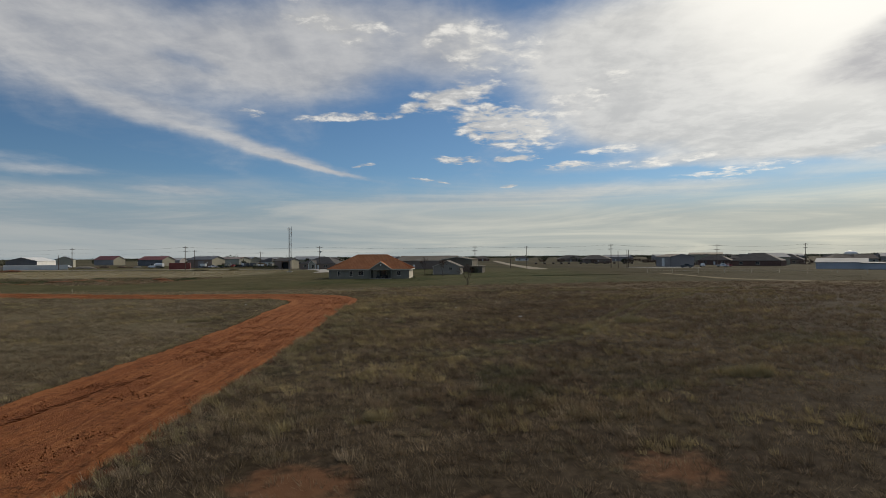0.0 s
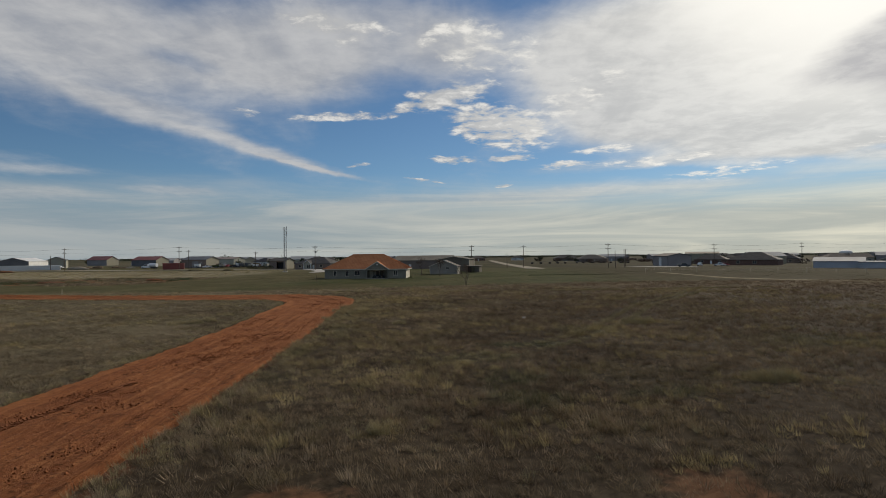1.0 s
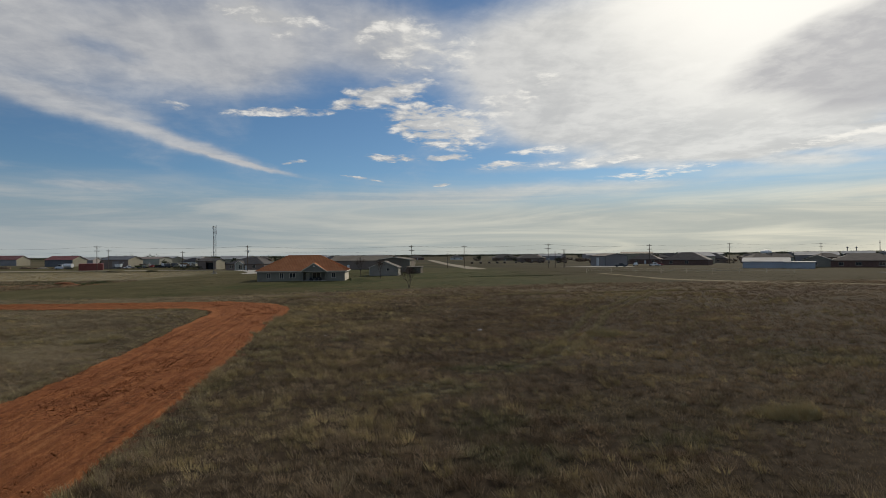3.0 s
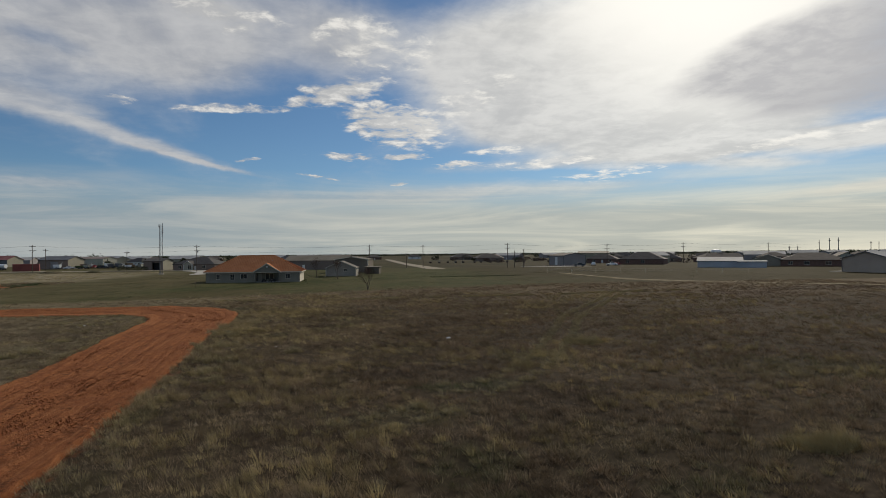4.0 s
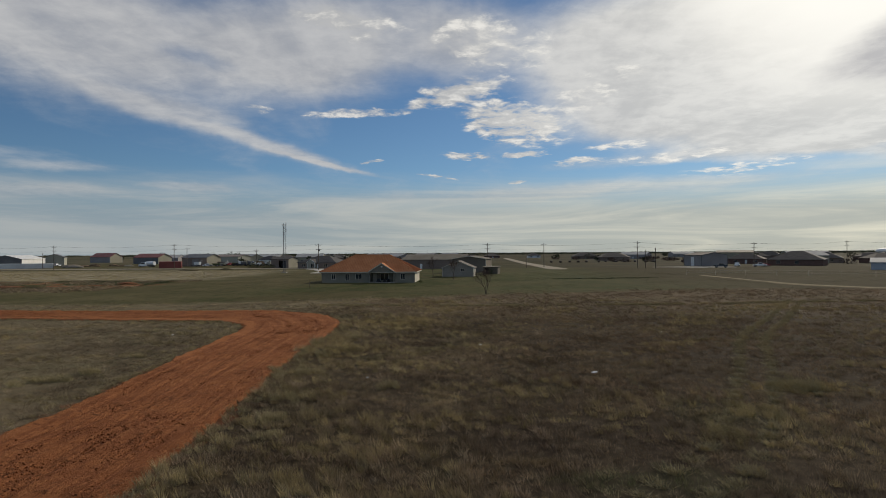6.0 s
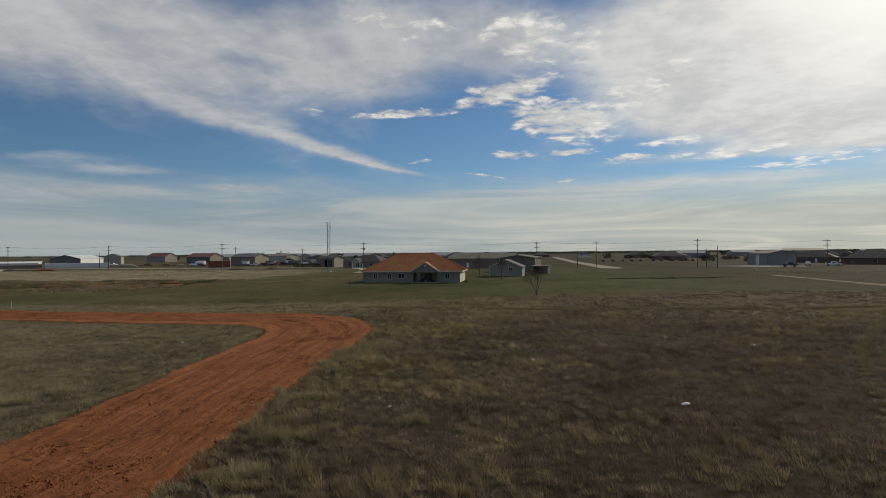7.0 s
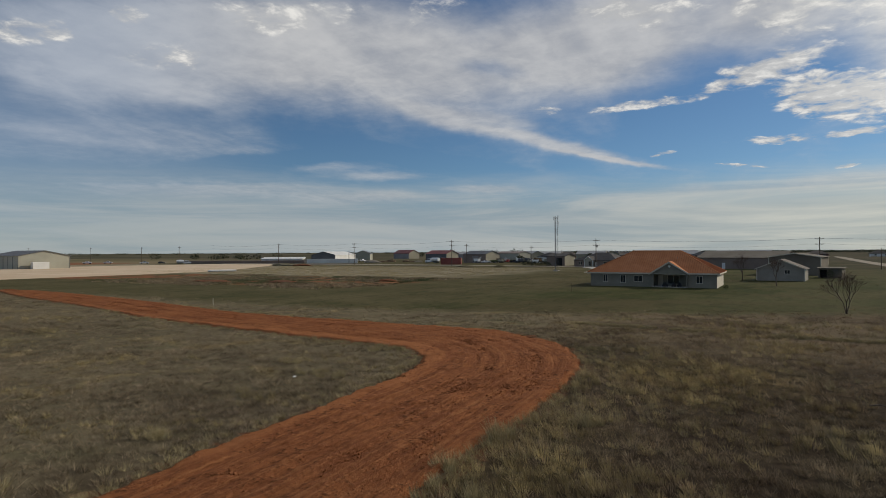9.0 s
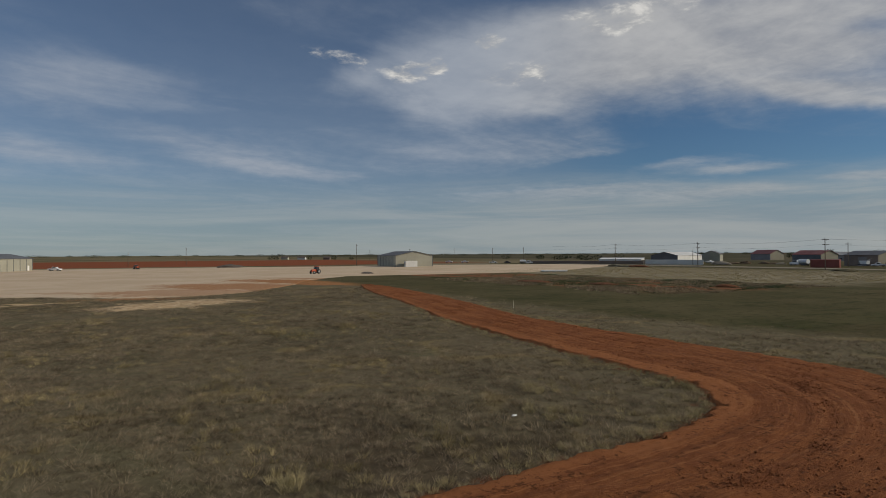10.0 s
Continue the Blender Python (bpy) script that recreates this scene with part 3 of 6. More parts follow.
M_SHINGLE2 = plain("brown_shingle", (0.095, 0.078, 0.066), (0.13, 0.108, 0.092), 0.6, 0.9, 0, 6.0, 0.6)
M_BRICK = plain("red_brick", (0.13, 0.075, 0.058), (0.18, 0.11, 0.086), 1.2, 0.9, 0, 14.0, 0.5)
M_WOOD = plain("weathered_wood", (0.10, 0.075, 0.055), (0.16, 0.125, 0.095), 3.0, 0.9, 0, 30.0, 0.5)
M_STEEL = plain("galvanised_steel", (0.27, 0.275, 0.28), (0.36, 0.365, 0.37), 3.0, 0.45, 0.7)
M_WIRE = plain("dark_cable", (0.06, 0.06, 0.06), (0.09, 0.09, 0.09), 3.0, 0.6)
M_RUBBER = plain("black_rubber", (0.02, 0.02, 0.02), (0.035, 0.035, 0.035), 5.0, 0.85)
M_ORANGEPAINT = plain("orange_paint", (0.50, 0.09, 0.03), (0.42, 0.07, 0.025), 1.5, 0.45, gloss=0.5)
M_CARDARK = plain("dark_car_paint", (0.03, 0.032, 0.036), (0.045, 0.046, 0.05), 1.0, 0.25, 0.2, gloss=0.6)
M_CARWHITE = plain("white_car_paint", (0.72, 0.72, 0.72), (0.78, 0.78, 0.78), 1.0, 0.3, gloss=0.6)
M_CARRED = plain("red_car_paint", (0.30, 0.03, 0.025), (0.35, 0.04, 0.03), 1.0, 0.3, gloss=0.6)
M_BARK = plain("grey_bark", (0.085, 0.065, 0.05), (0.14, 0.11, 0.085), 6.0, 0.95, 0, 40.0, 0.6)
M_TWIG = plain("reddish_twigs", (0.085, 0.058, 0.044), (0.13, 0.09, 0.066), 4.0, 0.95)
M_LEAF = plain("dark_foliage", (0.035, 0.042, 0.022), (0.065, 0.070, 0.035), 0.3, 0.95, 0, 4.0)
M_SHRUB = plain("green_shrub", (0.055, 0.075, 0.03), (0.09, 0.105, 0.045), 2.0, 0.95, 0, 12.0)

M_GLASS = bpy.data.materials.new("window_glass")
M_GLASS.use_nodes = True
_b = M_GLASS.node_tree.nodes["Principled BSDF"]
_b.inputs["Base Color"].default_value, _b.inputs["Roughness"].default_value, _b.inputs["Specular IOR Level"].default_value = (0.03, 0.035, 0.04, 1), 0.06, 0.6

# ---- building blocks ----
def box(bm, x0, x1, y0, y1, z0, z1):
    vs = [bm.verts.new((x, y, z)) for z in (z0, z1) for y in (y0, y1) for x in (x0, x1)]
    for f in ((0, 2, 3, 1), (4, 5, 7, 6), (0, 1, 5, 4), (1, 3, 7, 5), (3, 2, 6, 7), (2, 0, 4, 6)):
        bm.faces.new([vs[i] for i in f])


def slab(bm, quad, thick):
    """A plate below the four or three given corners."""
    top = [bm.verts.new(p) for p in quad]
    low = [bm.verts.new((p[0], p[1], p[2] - thick)) for p in quad]
    bm.faces.new(top)
    bm.faces.new(low[::-1])
    n = len(quad)
    for i in range(n):
        j = (i + 1) % n
        bm.faces.new((top[j], top[i], low[i], low[j]))


def rod(bm, a, b, r0, r1=None, sides=6):
    a, b = Vector(a), Vector(b)
    r1 = r0 if r1 is None else r1
    q = (b - a).to_track_quat("Z", "Y")
    rings = [[bm.verts.new(p + q @ Vector((r * math.cos(k * 2 * math.pi / sides), r * math.sin(k * 2 * math.pi / sides), 0))) for k in range(sides)] for p, r in ((a, r0), (b, r1))]
    for k in range(sides):
        j = (k + 1) % sides
        bm.faces.new((rings[0][k], rings[0][j], rings[1][j], rings[1][k]))
    bm.faces.new(rings[0][::-1])
    bm.faces.new(rings[1])


def part(name, bm, mat, parent=None, label=""):
    bmesh.ops.recalc_face_normals(bm, faces=bm.faces)
    me = bpy.data.meshes.new(name)
    bm.to_mesh(me)
    bm.free()
    me.materials.append(mat)
    ob = new(name, me)
    ob.parent = parent
    return tagged(ob, label)


def raw_mesh(name, verts, faces, mat, smooth=False):
    """A mesh from number arrays: verts n x 3, faces m x k."""
    verts, faces = np.asarray(verts, np.float32), np.asarray(faces, np.int32)
    me = bpy.data.meshes.new(name)
    k = faces.shape[1]
    me.vertices.add(len(verts))
    me.vertices.foreach_set("co", verts.ravel())
    me.loops.add(faces.size)
    me.loops.foreach_set("vertex_index", faces.ravel())
    me.polygons.add(len(faces))
    me.polygons.foreach_set("loop_start", np.arange(0, faces.size, k, dtype=np.int32))
    me.update(calc_edges=True)
    if smooth:
        me.polygons.foreach_set("use_smooth", np.ones(len(faces), dtype=bool))
    me.materials.append(mat)
    return new(name, me)


def thing(name, m, label, category, group=""):
    ob = new(name)
    ob.empty_display_size = 0.5
    ob.matrix_basis = m
    return tagged(ob, label, category, group)


def ripple(x, y, scale, depth=3):
    return noise.fractal(Vector((x * scale, y * scale, 3.7)), 1.0, 2.0, depth)


# ---- ground ----
rng = np.random.default_rng(7)


def spaced(lo, hi, step, reach):
    inner = np.arange(lo, hi + step, step)
    out, s, v = [], step, hi
    while v < reach:
        s *= 1.28
        v += s
        out.append(v)
    out = np.array(out)
    return np.concatenate((lo - (out - hi)[::-1], inner, out))


def make_sheet():
    xs, ys = spaced(-110, 110, 1.0, 4600), spaced(-20, 200, 1.0, 4600)
    gx, gy = np.meshgrid(xs, ys)
    gz = 0.05 * np.sin(gx * 0.21 + 1.3 * np.sin(gy * 0.13)) * np.sin(gy * 0.17 + np.sin(gx * 0.09)) - 0.06
    gap = road_gap(gx.ravel(), gy.ravel()).reshape(gx.shape)
    gz -= 0.24 * np.clip((0.4 - gap) / 2.2, 0, 1)
    v = np.stack((gx, gy, gz), -1).reshape(-1, 3)
    i = np.arange(len(xs) * len(ys)).reshape(len(ys), len(xs))
    f = np.stack((i[:-1, :-1], i[:-1, 1:], i[1:, 1:], i[1:, :-1]), -1).reshape(-1, 4)
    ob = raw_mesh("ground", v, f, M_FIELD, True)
    ob.data.attributes.new("strewn", "FLOAT", "POINT").data.foreach_set("value", np.clip(1 - gap / 1.6, 0, 1).astype(np.float32).ravel())
    return ob


def catmull(points, step):
    p = [np.array(q, float) for q in points]
    p = [2 * p[0] - p[1]] + p + [2 * p[-1] - p[-2]]
    out = []
    for a, b, c, d in zip(p, p[1:], p[2:], p[3:]):
        n = max(2, int(np.linalg.norm((c - b)[:2]) / step))
        for k in range(n):
            u = k / n
            out.append(0.5 * (2 * b + (c - a) * u + (2 * a - 5 * b + 4 * c - d) * u * u + (3 * b - a - 3 * c + d) * u ** 3))
    out.append(p[-2])
    return np.array(out)


PAD = [(-130, -60), (-131, 10), (-127, 40), (-121, 50), (-116.6, 57), (-113.5, 65), (-116, 75), (-127, 84), (-144, 94), (-160.6, 101), (-182, 118), (-186, 130), (-187, 200), (-222, 258), (-258, 303), (-296, 308), (-322, 236), (-332, 168), (-352, 110), (-356, 40), (-360, -60), (-250, -110)]


def on_pad(x, y):
    """Which places lie on the levelled yard."""
    inside = np.zeros(len(x), bool)
    for (ax, ay), (bx, by) in zip(PAD, PAD[1:] + PAD[:1]):
        if ay != by:
            inside ^= ((ay > y) != (by > y)) & (x < (bx - ax) * (y - ay) / (by - ay) + ax)
    return inside


ROAD = catmull([(-10.2, -22, 4.5), (-11.7, 15, 4.3), (-12.9, 45, 4.0), (-13.9, 56, 4.05), (-14.6, 66, 4.25), (-15.1, 76, 4.6), (-17.0, 84.2, 5.2), (-22.8, 90.0, 5.9),
                (-32, 90.8, 5.5), (-46, 91.6, 4.9), (-60, 93.2, 4.4), (-80, 98, 4.3), (-102, 102.0, 4.0), (-116, 104.6, 3.4), (-127, 106.6, 2.0), (-133, 107.6, 0.9)], 0.27)


for c in (0, 1):  # ease the bends
    ROAD[:, c] = np.convolve(np.pad(ROAD[:, c], 9, mode="reflect", reflect_type="odd"), np.ones(19) / 19, mode="valid")


def road_gap(x, y):
    """How far beyond the road's edge each place lies."""
    gap = np.full(len(x), 1e9)
    for k in range(0, len(ROAD), 5):
        gap = np.minimum(gap, np.hypot(x - ROAD[k, 0], y - ROAD[k, 1]) - ROAD[k, 2])
    return gap


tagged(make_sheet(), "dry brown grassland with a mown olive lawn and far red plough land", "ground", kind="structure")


def ribbon(name, line, mat, across, height):
    """A strip along a line of (x, y, half width); height(s, u, x, y) lifts it, u from -1 to 1."""
    d = np.gradient(line[:, :2], axis=0)
    d /= np.linalg.norm(d, axis=1)[:, None]
    side = np.stack((d[:, 1], -d[:, 0]), -1)
    run = np.concatenate(([0], np.cumsum(np.linalg.norm(np.diff(line[:, :2], axis=0), axis=1))))
    turn = np.unwrap(np.arctan2(d[:, 1], d[:, 0]))
    bow = np.gradient(turn) / np.maximum(np.gradient(run), 1e-6)  # to the left where positive
    bow = np.convolve(np.pad(bow, 4, mode="edge"), np.ones(9) / 9, mode="valid")
    v = []
    for i in range(len(line)):
        for k in range(across + 1):
            u = -1 + 2 * k / across
            edge = 1 + (0.07 * ripple(run[i], 40 * np.sign(u), 0.25) + 0.055 * ripple(run[i], 40 * np.sign(u), 1.6)) * (abs(u) > 0.9)
            if u * bow[i] < 0:  # keep the inner edge from folding over itself
                edge = min(edge, 0.75 / max(abs(bow[i]) * line[i, 2], 1e-6))
            x, y = line[i, :2] + side[i] * u * edge * line[i, 2]
            v.append((x, y, height(run[i], u, x, y)))
    i = np.arange(len(v)).reshape(len(line), across + 1)
    f = np.stack((i[:-1, :-1], i[:-1, 1:], i[1:, 1:], i[1:, :-1]), -1).reshape(-1, 4)
    ob = raw_mesh(name, v, f, mat, True)
    us = np.tile(np.linspace(-1, 1, across + 1), len(line)) * np.repeat(line[:, 2], across + 1)
    uv = np.stack((us, np.repeat(run, across + 1)), -1)[f.ravel()].astype(np.float32)
    ob.data.uv_layers.new(name="metres").data.foreach_set("uv", uv.ravel())
    return ob


def road_height(s, u, x, y):
    z = 0.07 + 0.055 * ripple(x, y, 1.5, 4) + 0.045 * ripple(x + 50, y, 0.5)
    for c in (-0.62, -0.36, -0.05, 0.2, 0.5, 0.74):  # wheel ruts
        z -= 0.065 * math.exp(-((u - c - 0.06 * math.sin(s * 0.05 + c * 9)) / 0.05) ** 2)
    if abs(u) > 0.84:  # pushed-up edges
        z += 0.05 * ripple(s, 9 * u, 0.8) * (1 - abs(abs(u) - 0.92) / 0.08)
    return z if abs(u) < 0.99 else -0.13


tagged(ribbon("road", ROAD, M_ROAD, 56, road_height), "freshly graded red dirt road with wheel ruts", "dirt road", kind="structure")


def patch(name, outline, mat, z, label, category, rough=2.0, step=3.0):
    """A flat piece of ground with a ragged outline, falling to below the ground at its rim."""
    pts = catmull([(x, y, 0) for x, y in outline] + [(*outline[0], 0)], step)[:-1, :2]
    c = pts.mean(0)
    rim, low, mid = [], [], []
    for x, y in pts:
        out = np.array((x, y)) - c
        out /= np.linalg.norm(out)
        q = np.array((x, y)) + out * rough * (ripple(x, y, 0.12) + 0.5 * ripple(x, y, 0.5))
        rim.append((q[0], q[1], z))
        low.append((*(q + out * 0.8), -0.2))
    bm = bmesh.new()
    a = [bm.verts.new(p) for p in rim]
    b = [bm.verts.new(p) for p in low]
    bm.faces.new(a)
    for i in range(len(a)):
        j = (i + 1) % len(a)
        bm.faces.new((a[i], b[i], b[j], a[j]))
    bmesh.ops.triangulate(bm, faces=[f for f in bm.faces if len(f.verts) > 4])
    return tagged(part(name, bm, mat), label, category, kind="structure")


patch("yard_pad", PAD, M_PAD, 0.03, "pale caliche yard pad, levelled and bare", "yard", 1.2, 3.0)
patch("gravel_road", [(-300, 300), (-210, 306), (-137, 306), (-100, 304), (-70, 298), (-50, 292), (-50, 299), (-72, 305), (-100, 313), (-140, 318), (-215, 321), (-300, 314)], M_GRAVEL, 0.07, "pale gravel street along the utility line", "road", 0.8, 5.0)
patch("gravel_road", [(37, 279), (45.5, 277), (44.5, 330), (44.5, 450), (51, 720), (45, 720), (38, 450), (37, 330)], M_GRAVEL, 0.07, "pale straight gravel street between fields", "road", 0.5, 5.0)
patch("driveway", [(-56, 240), (-52, 243), (-50, 262), (-56, 280), (-64, 299), (-74, 301), (-64, 278), (-58, 260)], M_CONC, 0.06, "pale concrete driveway beside the house", "driveway", 0.3, 2.0)
patch("dirt_path", [(71.5, 201), (74, 201), (74.3, 168), (77, 150), (93, 128), (110, 112), (108, 110), (91, 126), (75, 147), (72.5, 166)], M_PATH, 0.05, "narrow worn sandy path in the grass", "path", 0.4, 2.0)
patch("paved_lot", [(158, 182), (166, 176), (205, 152), (215, 160), (178, 186)], M_CONC, 0.06, "pale concrete apron in front of the metal shop", "apron", 0.4, 3.0)
patch("paved_lot", [(88, 300), (104, 292), (122, 290), (120, 298), (104, 303)], M_CONC, 0.06, "pale concrete apron beside the warehouse", "apron", 0.4, 3.0)


# ---- grass ----
TRACK = catmull([(1.5, 32.5, 0), (5.2, 34.7, 0), (8.5, 38.2, 0), (12.2, 42.5, 0), (16.3, 49.8, 0), (20.5, 58.5, 0), (27.0, 72.4, 0), (35.5, 85.5, 0), (43.8, 99, 0), (52, 112, 0)], 0.5)


def track_gap(x, y):
    gap = np.full(len(x), 1e9)
    for k in range(0, len(TRACK), 2):
        gap = np.minimum(gap, np.hypot(x - TRACK[k, 0], y - TRACK[k, 1]))
    return np.abs(gap - 0.9)


def lawn_line(x):
    u = np.clip((x + 62) / 120, 0, 1)
    return 105 + 32 * u * u * (3 - 2 * u)


def patchy(x, y, s, seed):
    return np.sin(x * s + seed + 1.7 * np.sin(y * s * 0.7 + seed)) * np.sin(y * s * 1.1 - seed + 1.3 * np.sin(x * s * 0.6))


def mark(ob, key, values):
    ob.data.attributes.new(key, "FLOAT", "POINT").data.foreach_set("value", np.repeat(values, 3).astype(np.float32))


def tufts(name, mat, x, y, per, tall, wide, spread, label, flop=1.0):
    """Grass as blades, each one triangle, in domed tussocks at x, y that lean with the wind."""
    n = len(x)
    size = tall * rng.uniform(0.55, 1.3, n) * (1 + 0.3 * patchy(x, y, 0.9, 1.0) + 0.2 * patchy(x, y, 0.25, 3.0))
    size *= np.where(x < -17, 0.75, 1.0)
    wide_of = spread * rng.uniform(0.7, 1.35, n)
    tx, ty, sz, sp = (np.repeat(q, per) for q in (x, y, size, wide_of))
    a, u = rng.uniform(0, 2 * np.pi, n * per), np.sqrt(rng.uniform(0, 1, n * per))
    bx, by = tx + 0.75 * sp * u * np.cos(a), ty + 0.75 * sp * u * np.sin(a)
    h = sz * (1.05 - 0.6 * u ** 2) * rng.uniform(0.65, 1.15, n * per)
    lean = flop * (0.25 * h + 0.55 * sp * u) * rng.uniform(0.5, 1.5, n * per) * np.where(tx < -17, 1.4, 1.0)
    la = a + rng.normal(0, 0.6, n * per)
    gust = np.repeat(rng.normal(0.38, 0.16, n), per) * h
    w, wa = wide * rng.uniform(0.6, 1.3, n * per), rng.uniform(0, np.pi, n * per)
    v = np.empty((n * per, 3, 3), np.float32)
    v[:, 0] = np.stack((bx - w * np.cos(wa), by - w * np.sin(wa), np.full(n * per, -0.08)), -1)
    v[:, 1] = np.stack((bx + w * np.cos(wa), by + w * np.sin(wa), np.full(n * per, -0.08)), -1)
    v[:, 2] = np.stack((bx + lean * np.cos(la) - gust, by + lean * np.sin(la) + 0.3 * gust, h), -1)
    ob = raw_mesh(name, v.reshape(-1, 3), np.arange(n * per * 3).reshape(-1, 3), mat)
    mark(ob, "tone", np.repeat(np.clip(0.42 + 0.17 * rng.normal(0, 1, n) + 0.17 * patchy(x, y, 1.3, 4.0) * patchy(x, y, 0.4, 1.0) + 0.08 * patchy(x, y, 0.5, 4.0), 0, 1), per))
    mark(ob, "hue", np.repeat(np.clip(0.5 + 0.2 * rng.normal(0, 1, n) + 0.22 * patchy(x, y, 0.17, 6.0) - 0.006 * np.clip(x, -40, 40), 0, 1), per))
    return tagged(ob, label, "grass", kind="stuff")


def sow(n, x0, x1, y0, y1, margin=0.1):
    x, y = rng.uniform(x0, x1, n), rng.uniform(y0, y1, n)
    ok = (road_gap(x, y) > margin) & ~on_pad(x, y) & (y < lawn_line(x) + rng.normal(0, 3, n)) & ((track_gap(x, y) > 0.28) | (rng.random(n) < 0.45))
    for bx, by, bw in ((10.0, 13.6, 1.8), (-1.1, 12.0, 2.0), (4.5, 10.0, 1.6), (90, 65, 10), (-96, 62, 7), (-100, 69, 6), (-108, 46, 3), (-112, 60, 3)):
        ok &= (np.hypot(x - bx, y - by) > bw * (1 + 0.4 * np.sin(x * 1.1) * np.sin(y * 0.9))) | (rng.random(n) < (0.3 if by < 14 else 0.07))
    return x[ok], y[ok]


def near(x, y):
    """How far each place lies from the middle of the meadow by the road."""
    return np.hypot((x + 2) / np.where(x < -2, 1.5, 1.1), y - np.clip(y, 22, 62))


gx, gy = sow(115000, -75, 75, 8, 140, -0.1)
ok = rng.random(len(gx)) < np.clip(1.22 - near(gx, gy) / 40, 0.0, 1.0)
tufts("dry_grass", M_GRASS, gx[ok], gy[ok], 14, 0.17, 0.010, 0.24, "low dry grey-brown grass between the tussocks", 1.3)
gx, gy = sow(76000, -75, 75, 8, 140, 0.12)
ok = rng.random(len(gx)) < np.clip(1.22 - near(gx, gy) / 40, 0.0, 1.0) * np.clip(0.85 + 0.5 * patchy(gx, gy, 0.6, 7.0), 0.35, 1)
tufts("dry_grass", M_GRASS, gx[ok], gy[ok], 34, 0.24, 0.008, 0.29, "shin-high dry grey-brown grass in tussocks", 1.2)
gx, gy = sow(12000, -75, 75, 8, 140, 0.35)
ok = (rng.random(len(gx)) < np.clip(1.2 - near(gx, gy) / 44, 0.03, 1.0)) & (patchy(gx, gy, 0.21, 5.0) + 0.5 * patchy(gx, gy, 0.07, 2.0) > -0.35) & ((gx > -16) | (rng.random(len(gx)) < 0.3))
tufts("tall_grass", M_CLUMP, gx[ok], gy[ok], 60, 0.40, 0.007, 0.30, "tall dry brown grass tussocks with pale tips")
gx, gy = sow(46000, -125, 115, 4, 142, -0.1)
ok = rng.random(len(gx)) < np.clip(near(gx, gy) / 40 - 0.2, 0.04, 1.0)
tufts("dry_grass", M_GRASS, gx[ok], gy[ok], 20, 0.24, 0.017, 0.55, "shin-high dry grey-brown grass in tussocks")
gx, gy = sow(4200, -60, 60, 8, 120)
ok = (patchy(gx, gy, 0.12, 2.0) > -0.1) & ((gx > -18) | (rng.random(len(gx)) < 0.12))
gx, gy = gx[ok], gy[ok]
verge = rng.integers(0, len(ROAD) - 200, 1400)
d = np.gradient(ROAD[:, :2], axis=0)
d /= np.linalg.norm(d, axis=1)[:, None]
off = rng.choice((-1, 1), len(verge)) * (ROAD[verge, 2] + np.abs(rng.normal(0.1, 0.9, len(verge))))
vx, vy = ROAD[verge, 0] + d[verge, 1] * off, ROAD[verge, 1] - d[verge, 0] * off
ok = (road_gap(vx, vy) > -0.1) & (vx > -75)
gx, gy = np.concatenate((gx, vx[ok])), np.concatenate((gy, vy[ok]))
tufts("straw_grass", M_STRAW, gx, gy, 44, 0.28, 0.007, 0.2, "pale straw-coloured bunch grass")


# weeds in the hollow, pale stubble beyond it, and a dark bank on the lawn
def scatter(n, x0, x1, y0, y1):
    x, y = rng.uniform(x0, x1, n), rng.uniform(y0, y1, n)
    ok = road_gap(x, y) > 0.6
    return x[ok], y[ok]


gx, gy = scatter(9000, -150, -72, 134, 186)
ok = patchy(gx, gy, 0.11, 4.0) + 0.4 * patchy(gx, gy, 0.5, 1.0) > 0.0
tufts("weeds", M_GRASS, gx[ok], gy[ok], 9, 0.45, 0.05, 0.4, "rough brown weeds in a hollow")
gx, gy = scatter(7000, -165, -74, 138, 184)
ok = patchy(gx, gy, 0.09, 1.0) + 0.7 * patchy(gx, gy, 0.4, 3.0) + rng.normal(0, 0.25, len(gx)) > 0.45
tufts("weeds", M_SHRUB, gx[ok], gy[ok], 10, 0.38, 0.05, 0.6, "dark green weeds in a hollow")
gx, gy = scatter(9000, -215, -78, 186, 285)
tufts("stubble", M_STRAW, gx, gy, 8, 0.16, 0.06, 0.5, "pale dry stubble on the open strip")
k = rng.uniform(0, 1, 520)
k = k[np.sin(k * 37) + 0.6 * np.sin(k * 91) > -0.5]
tufts("weedy_bank", M_SHRUB, 27 + 28 * k + rng.normal(0, 0.5, len(k)), 185 + 4 * k + rng.normal(0, 1.5, len(k)), 8, 0.22, 0.035, 0.5, "low dark weedy bank across the lawn")
gx, gy = scatter(24000, -60, 130, 104, 235)
ok = (gy > lawn_line(gx)) & (patchy(gx, gy, 0.3, 2.0) + rng.normal(0, 0.5, len(gx)) > -0.1) & ((np.abs(gx + 22) > 14) | (np.abs(gy - 174) > 10))
tufts("turf_tufts", M_LAWN, gx[ok], gy[ok], 5, 0.055, 0.02, 0.5, "short olive tufts in the mown lawn")
# grass pressed flat and pale by wheels
k = rng.integers(0, len(TRACK), 4600)
k = k[np.sin(k * 2.1) + 0.6 * np.sin(k * 0.37) > -0.3]
d = np.gradient(TRACK[:, :2], axis=0)
d /= np.linalg.norm(d, axis=1)[:, None]
side = rng.choice((-0.9, 0.9), len(k)) + rng.normal(0, 0.16, len(k))
tufts("flattened_grass", M_STRAW, TRACK[k, 0] + d[k, 1] * side, TRACK[k, 1] - d[k, 0] * side, 12, 0.22, 0.012, 0.24, "pale grass flattened in two wheel tracks", 2.0)
